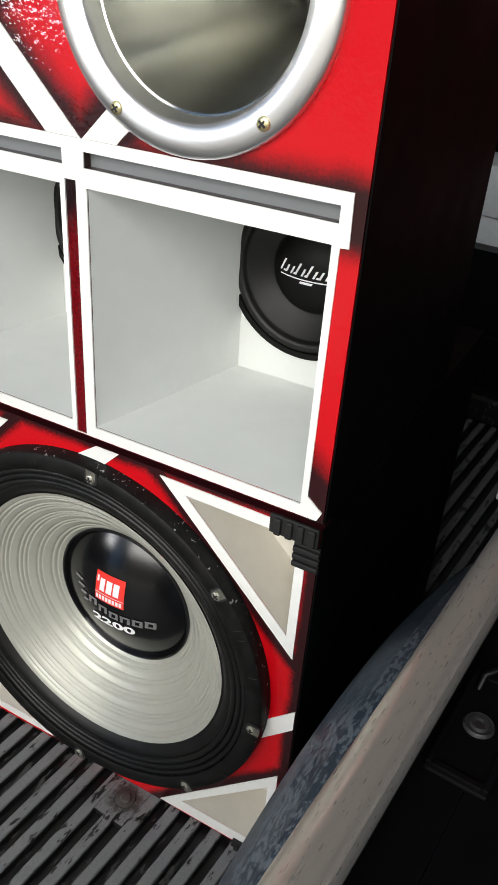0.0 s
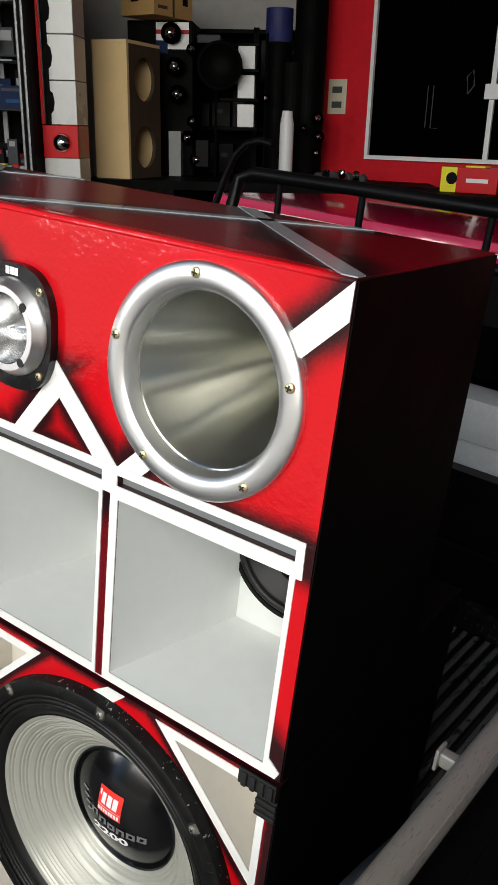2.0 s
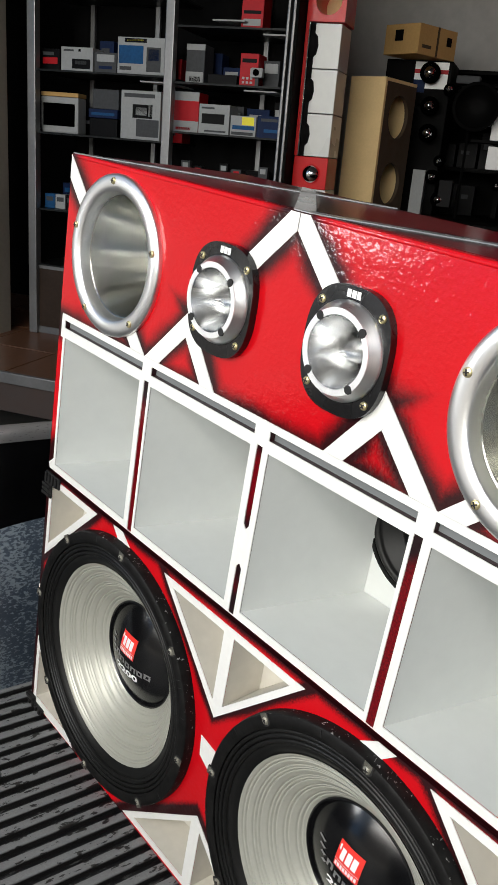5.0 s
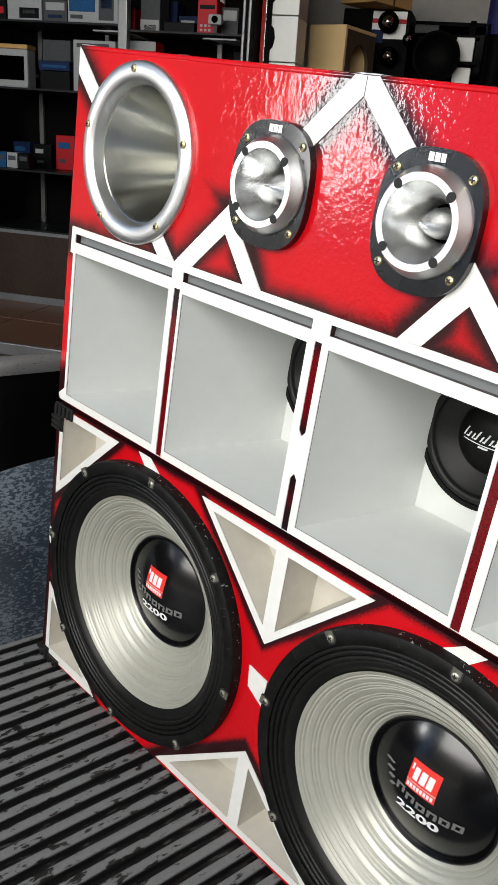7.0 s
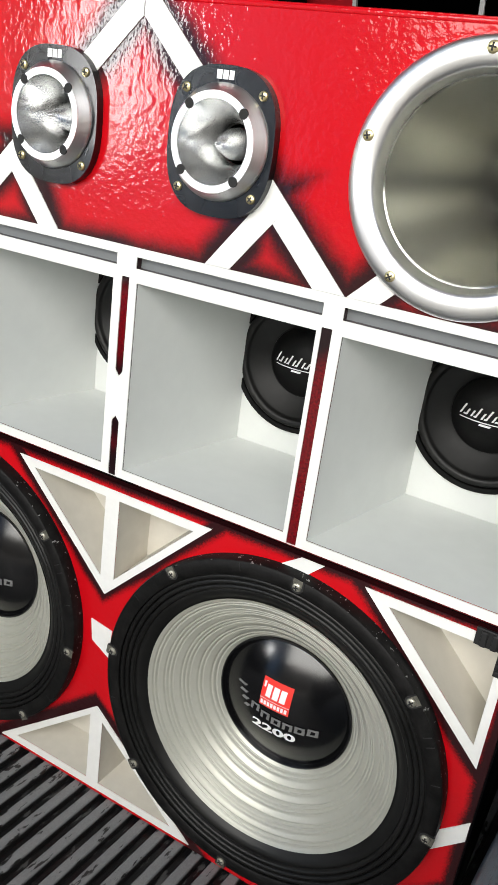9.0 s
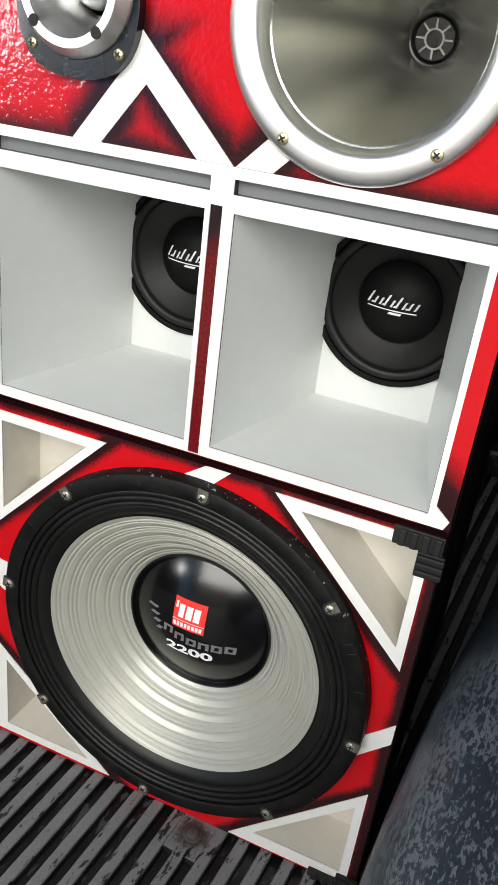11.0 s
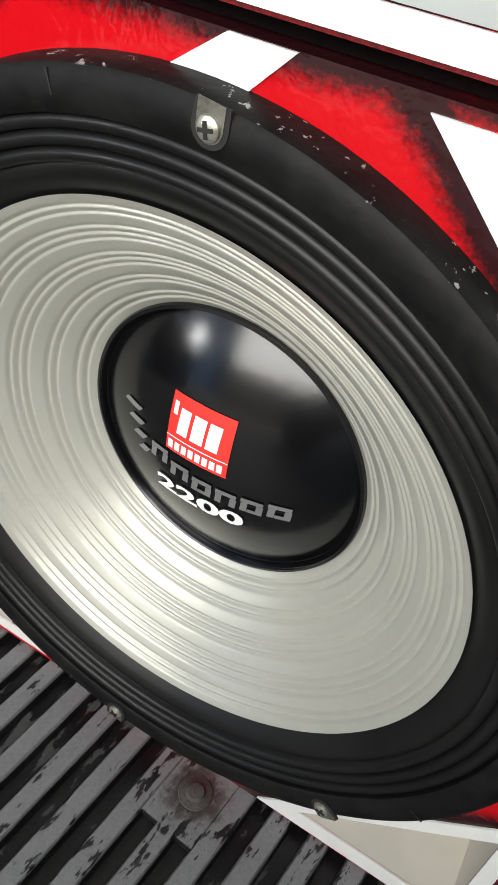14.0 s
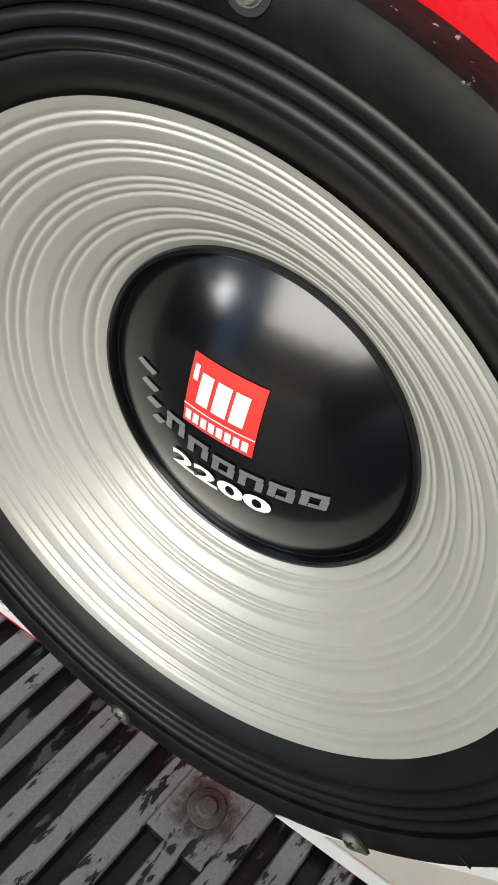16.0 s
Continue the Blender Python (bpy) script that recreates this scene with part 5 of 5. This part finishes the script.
part("red_band", box_bm(0.05, 0.22, -0.0035, -0.0015, 0.69, 0.71), CARD_RED, black_box)
part("blue_band", box_bm(0.05, 0.11, -0.0035, -0.0015, 0.60, 0.66), CARD_NAVY, black_box)
for k, (u, z, r) in enumerate(((0.635, 1.315, 0.050), (0.655, 1.16, 0.045), (0.665, 1.03, 0.045), (0.72, 0.82, 0.035), (1.13, 1.02, 0.02), (1.40, 0.93, 0.03), (1.41, 0.84, 0.03), (0.745, 0.90, 0.028), (0.77, 0.71, 0.040), (1.40, 0.76, 0.024), (1.33, 0.88, 0.018), (1.05, 0.80, 0.022), (0.745, 1.24, 0.030))):
    c = thing("chrome_tweeter", "round black and chrome tweeter", "tweeter", CAB @ pose(u, 0.86, z), "stored tweeters")
    part("ring", revolve([(r, 0.03), (r, 0.0), (r * 0.85, -0.012), (r * 0.7, -0.004)], 28), GLASS_DARK, c, "", True)
    part("dome", revolve([(r * 0.7, -0.003), (r * 0.5, -0.02), (r * 0.25, -0.030), (0, -0.034)], 28), CHROME, c, "chrome dome", True)
for u, z, w, h, card in ((0.655, 0.70, 0.065, 0.15, CARD_WHITE_DIM), (0.80, 0.75, 0.07, 0.06, CARD_BLACK)):
    b = thing("small_stored_carton", "small plain carton on the bench", "carton", CAB @ pose(u, 0.84, z - 0.075))
    part("body", box_bm(-w / 2, w / 2, 0, 0.08, 0, h + 0.075, bevel=0.003), card, b)
sub_old = thing("stored_woofer", "bare black woofer leaning on the bench", "woofer", CAB @ pose(0.893, 0.80, 1.165))
part("cone", revolve([(0.115, 0.03), (0.115, 0.0), (0.10, -0.006), (0.09, 0.01), (0.03, 0.035), (0.0, 0.03)], 40), BLACK_CLOTH, sub_old, "", True)
part("magnet", revolve([(0.06, 0.03), (0.06, 0.11), (0.0, 0.11)], 28), BLACK_CLOTH, sub_old)
rack = thing("wire_rack", "white open rack with shelves", "rack", CAB @ pose(0.965, 0.90, 0.625))
for z in (0.24, 0.38, 0.52, 0.64):
    part("shelf", box_bm(-0.08, 0.12, 0, 0.12, z, z + 0.012), BLACK_CLOTH, rack)
for z in (0.253, 0.393, 0.533):
    part("white_bin", box_bm(0.012, 0.10, 0.005, 0.11, z, z + 0.112, bevel=0.004), WHITE_BRIGHT, rack, "white bin")
part("frame", tube_bm([(-0.10, 0.0, 0.0), (-0.10, 0, 0.62), (0.16, 0, 0.70), (0.16, 0, 0.0)], 0.008, 8), BLACK_CLOTH, rack)
part("cap", box_bm(-0.20, -0.08, 0.0, 0.10, 0.65, 0.69, bevel=0.008), CARD_GREY, rack)
for u, r, z1, m in ((1.345, 0.085, 1.535, BLACK_CLOTH), (1.178, 0.070, 1.455, BLUE_CLOTH), (1.26, 0.10, 1.20, BLACK_CLOTH)):
    roll = thing("vinyl_roll", "upright roll of dark vinyl", "vinyl roll", CAB @ pose(u, 0.98 + r, 0.625), "vinyl rolls")
    top = z1 - 0.625
    if m is BLUE_CLOTH:
        o = part("roll", revolve([(0, 0), (r, 0), (r, top - 0.16), (0, top - 0.16)], 32), BLACK_CLOTH, roll)
        o.rotation_euler, o.location = (math.pi / 2, 0, 0), (0, 0, 0)
        o = part("top_wrap", revolve([(0, top - 0.159), (r * 1.01, top - 0.159), (r * 1.01, top), (r * 0.8, top), (r * 0.8, top - 0.05), (0, top - 0.05)], 32), BLUE_CLOTH, roll, "blue wrap")
        o.rotation_euler = (math.pi / 2, 0, 0)
    else:
        o = part("roll", revolve([(0, 0), (r, 0), (r, top), (r * 0.85, top), (r * 0.85, top - 0.05), (0, top - 0.05)], 32), m, roll)
        o.rotation_euler = (math.pi / 2, 0, 0)
bottle = thing("white_bottle", "tall white plastic bottle", "bottle", CAB @ pose(1.245, 0.80, 0.625))
part("body", revolve([(0, 0.0), (0.034, 0.0), (0.036, 0.02), (0.036, 0.27), (0.030, 0.30), (0.026, 0.335), (0, 0.338)], 28), WHITE_BRIGHT, bottle, "", True).rotation_euler = (math.pi / 2, 0, 0)
tool = thing("metal_fittings", "pile of bright metal fittings", "fittings", CAB @ pose(1.52, 0.70, 0.625))
for k in range(7):
    o = part("fitting", revolve([(0.0, 0.0), (0.020, 0.0), (0.026, 0.012), (0.016, 0.03), (0.0, 0.035)], 16), CHROME if k % 2 else CARD_GREY, tool, "", True)
    o.location = (-0.10 + 0.036 * k, 0.01 * (k % 3), 0.022 + 0.012 * (k % 2))
    o.rotation_euler = (0.4 * k, 0.3 * k, 0.2)

# window in the red wall, socket, wall hook
win = fixed("window_1", "dark glass panel in a white metal frame", "window")
win.matrix_world = WALL
part("pane", box_bm(0.052, 1.9, -0.012, -0.004, 0.89, 2.2), GLASS_DARK, win, "dark glass")
for x0, x1, z0, z1 in ((0.03, 0.05, 0.868, 2.2), (0.0505, 1.9, 0.868, 0.888), (0.688, 0.712, 0.8885, 2.2)):
    part("frame", box_bm(x0, x1, -0.03, -0.001, z0, z1), WHITE_BRIGHT, win, "white metal frame")
part("latch", box_bm(0.665, 0.735, -0.045, -0.031, 1.165, 1.235, bevel=0.004), WHITE_BRIGHT, win, "white latch")
inside = thing("hanging_tools", "faint pale tools behind the dark glass", "tools", WALL @ pose(0.36, -0.016, 1.03))
part("rack_outline", tube_bm([(0, 0, 0), (0.0, 0, 0.20), (0.03, 0, 0.20), (0.03, 0, 0.0), (0.07, 0, 0.0)], 0.003, 6), CARD_GREY, inside)
part("bracket", tube_bm([(0.21, 0, 0.16), (0.20, 0, 0.24), (0.23, 0, 0.27), (0.24, 0, 0.20), (0.21, 0, 0.16)], 0.004, 6), CARD_GREY, inside)
sock = thing("wall_socket", "ivory double wall socket", "socket", WALL @ pose(-0.167, -0.001, 1.18))
part("plate", box_bm(-0.056, 0.056, -0.010, 0.0, -0.088, 0.088, bevel=0.004), IVORY, sock)
for z in (0.035, -0.040):
    part("outlet", box_bm(-0.030, 0.030, -0.0125, -0.0102, z - 0.016, z + 0.016), CARD_GREY, sock, "grey outlet")
hook = thing("wall_hook", "bent wire hanging on the wall", "hook", CAB @ pose(0.93, 1.72, 1.62))
part("wire", tube_bm([(-0.01, 0, 0.5), (-0.005, 0, 0.12), (0.0, 0, 0.06), (0.02, 0, 0.0), (0.04, 0, -0.01), (0.045, 0, 0.02), (0.035, 0, 0.05)], 0.006, 8), BLACK_CLOTH, hook, "", True)
rc = thing("small_horn_carton", "red carton with yellow end and dark round cut-out", "carton", WALL @ pose(0.69, -0.55, 0.757))
part("body", box_bm(0.075, 0.262, 0.0, 0.10, 0, 0.108, bevel=0.002), RED_GLOSS, rc)
part("yellow_end", box_bm(0.0, 0.0745, 0.0, 0.10, 0, 0.108, bevel=0.002), CARD_YELLOW, rc, "yellow end")
hole = part("cut_out", revolve([(0.026, 0.002), (0.026, -0.001), (0, -0.0011)], 28), CARD_BLACK, rc, "dark round cut-out")
hole.location = (0.052, 0.0, 0.060)
part("printed_bars", box_bm(0.12, 0.22, -0.0015, 0.0005, 0.045, 0.062), WHITE_BRIGHT, rc, "pale lettering bar")
part("yellow_top", box_bm(0.11, 0.20, 0.005, 0.08, 0.1085, 0.116), CARD_YELLOW, rc)
counter = thing("counter", "black counter under the red wall", "counter", WALL)
part("top", box_bm(0.20, 2.2, -0.75, -0.25, 0.715, 0.7565), BLACK_CLOTH, counter)
part("front", box_bm(0.22, 2.18, -0.73, -0.27, -1.0, 0.7145), BLACK_CLOTH, counter)
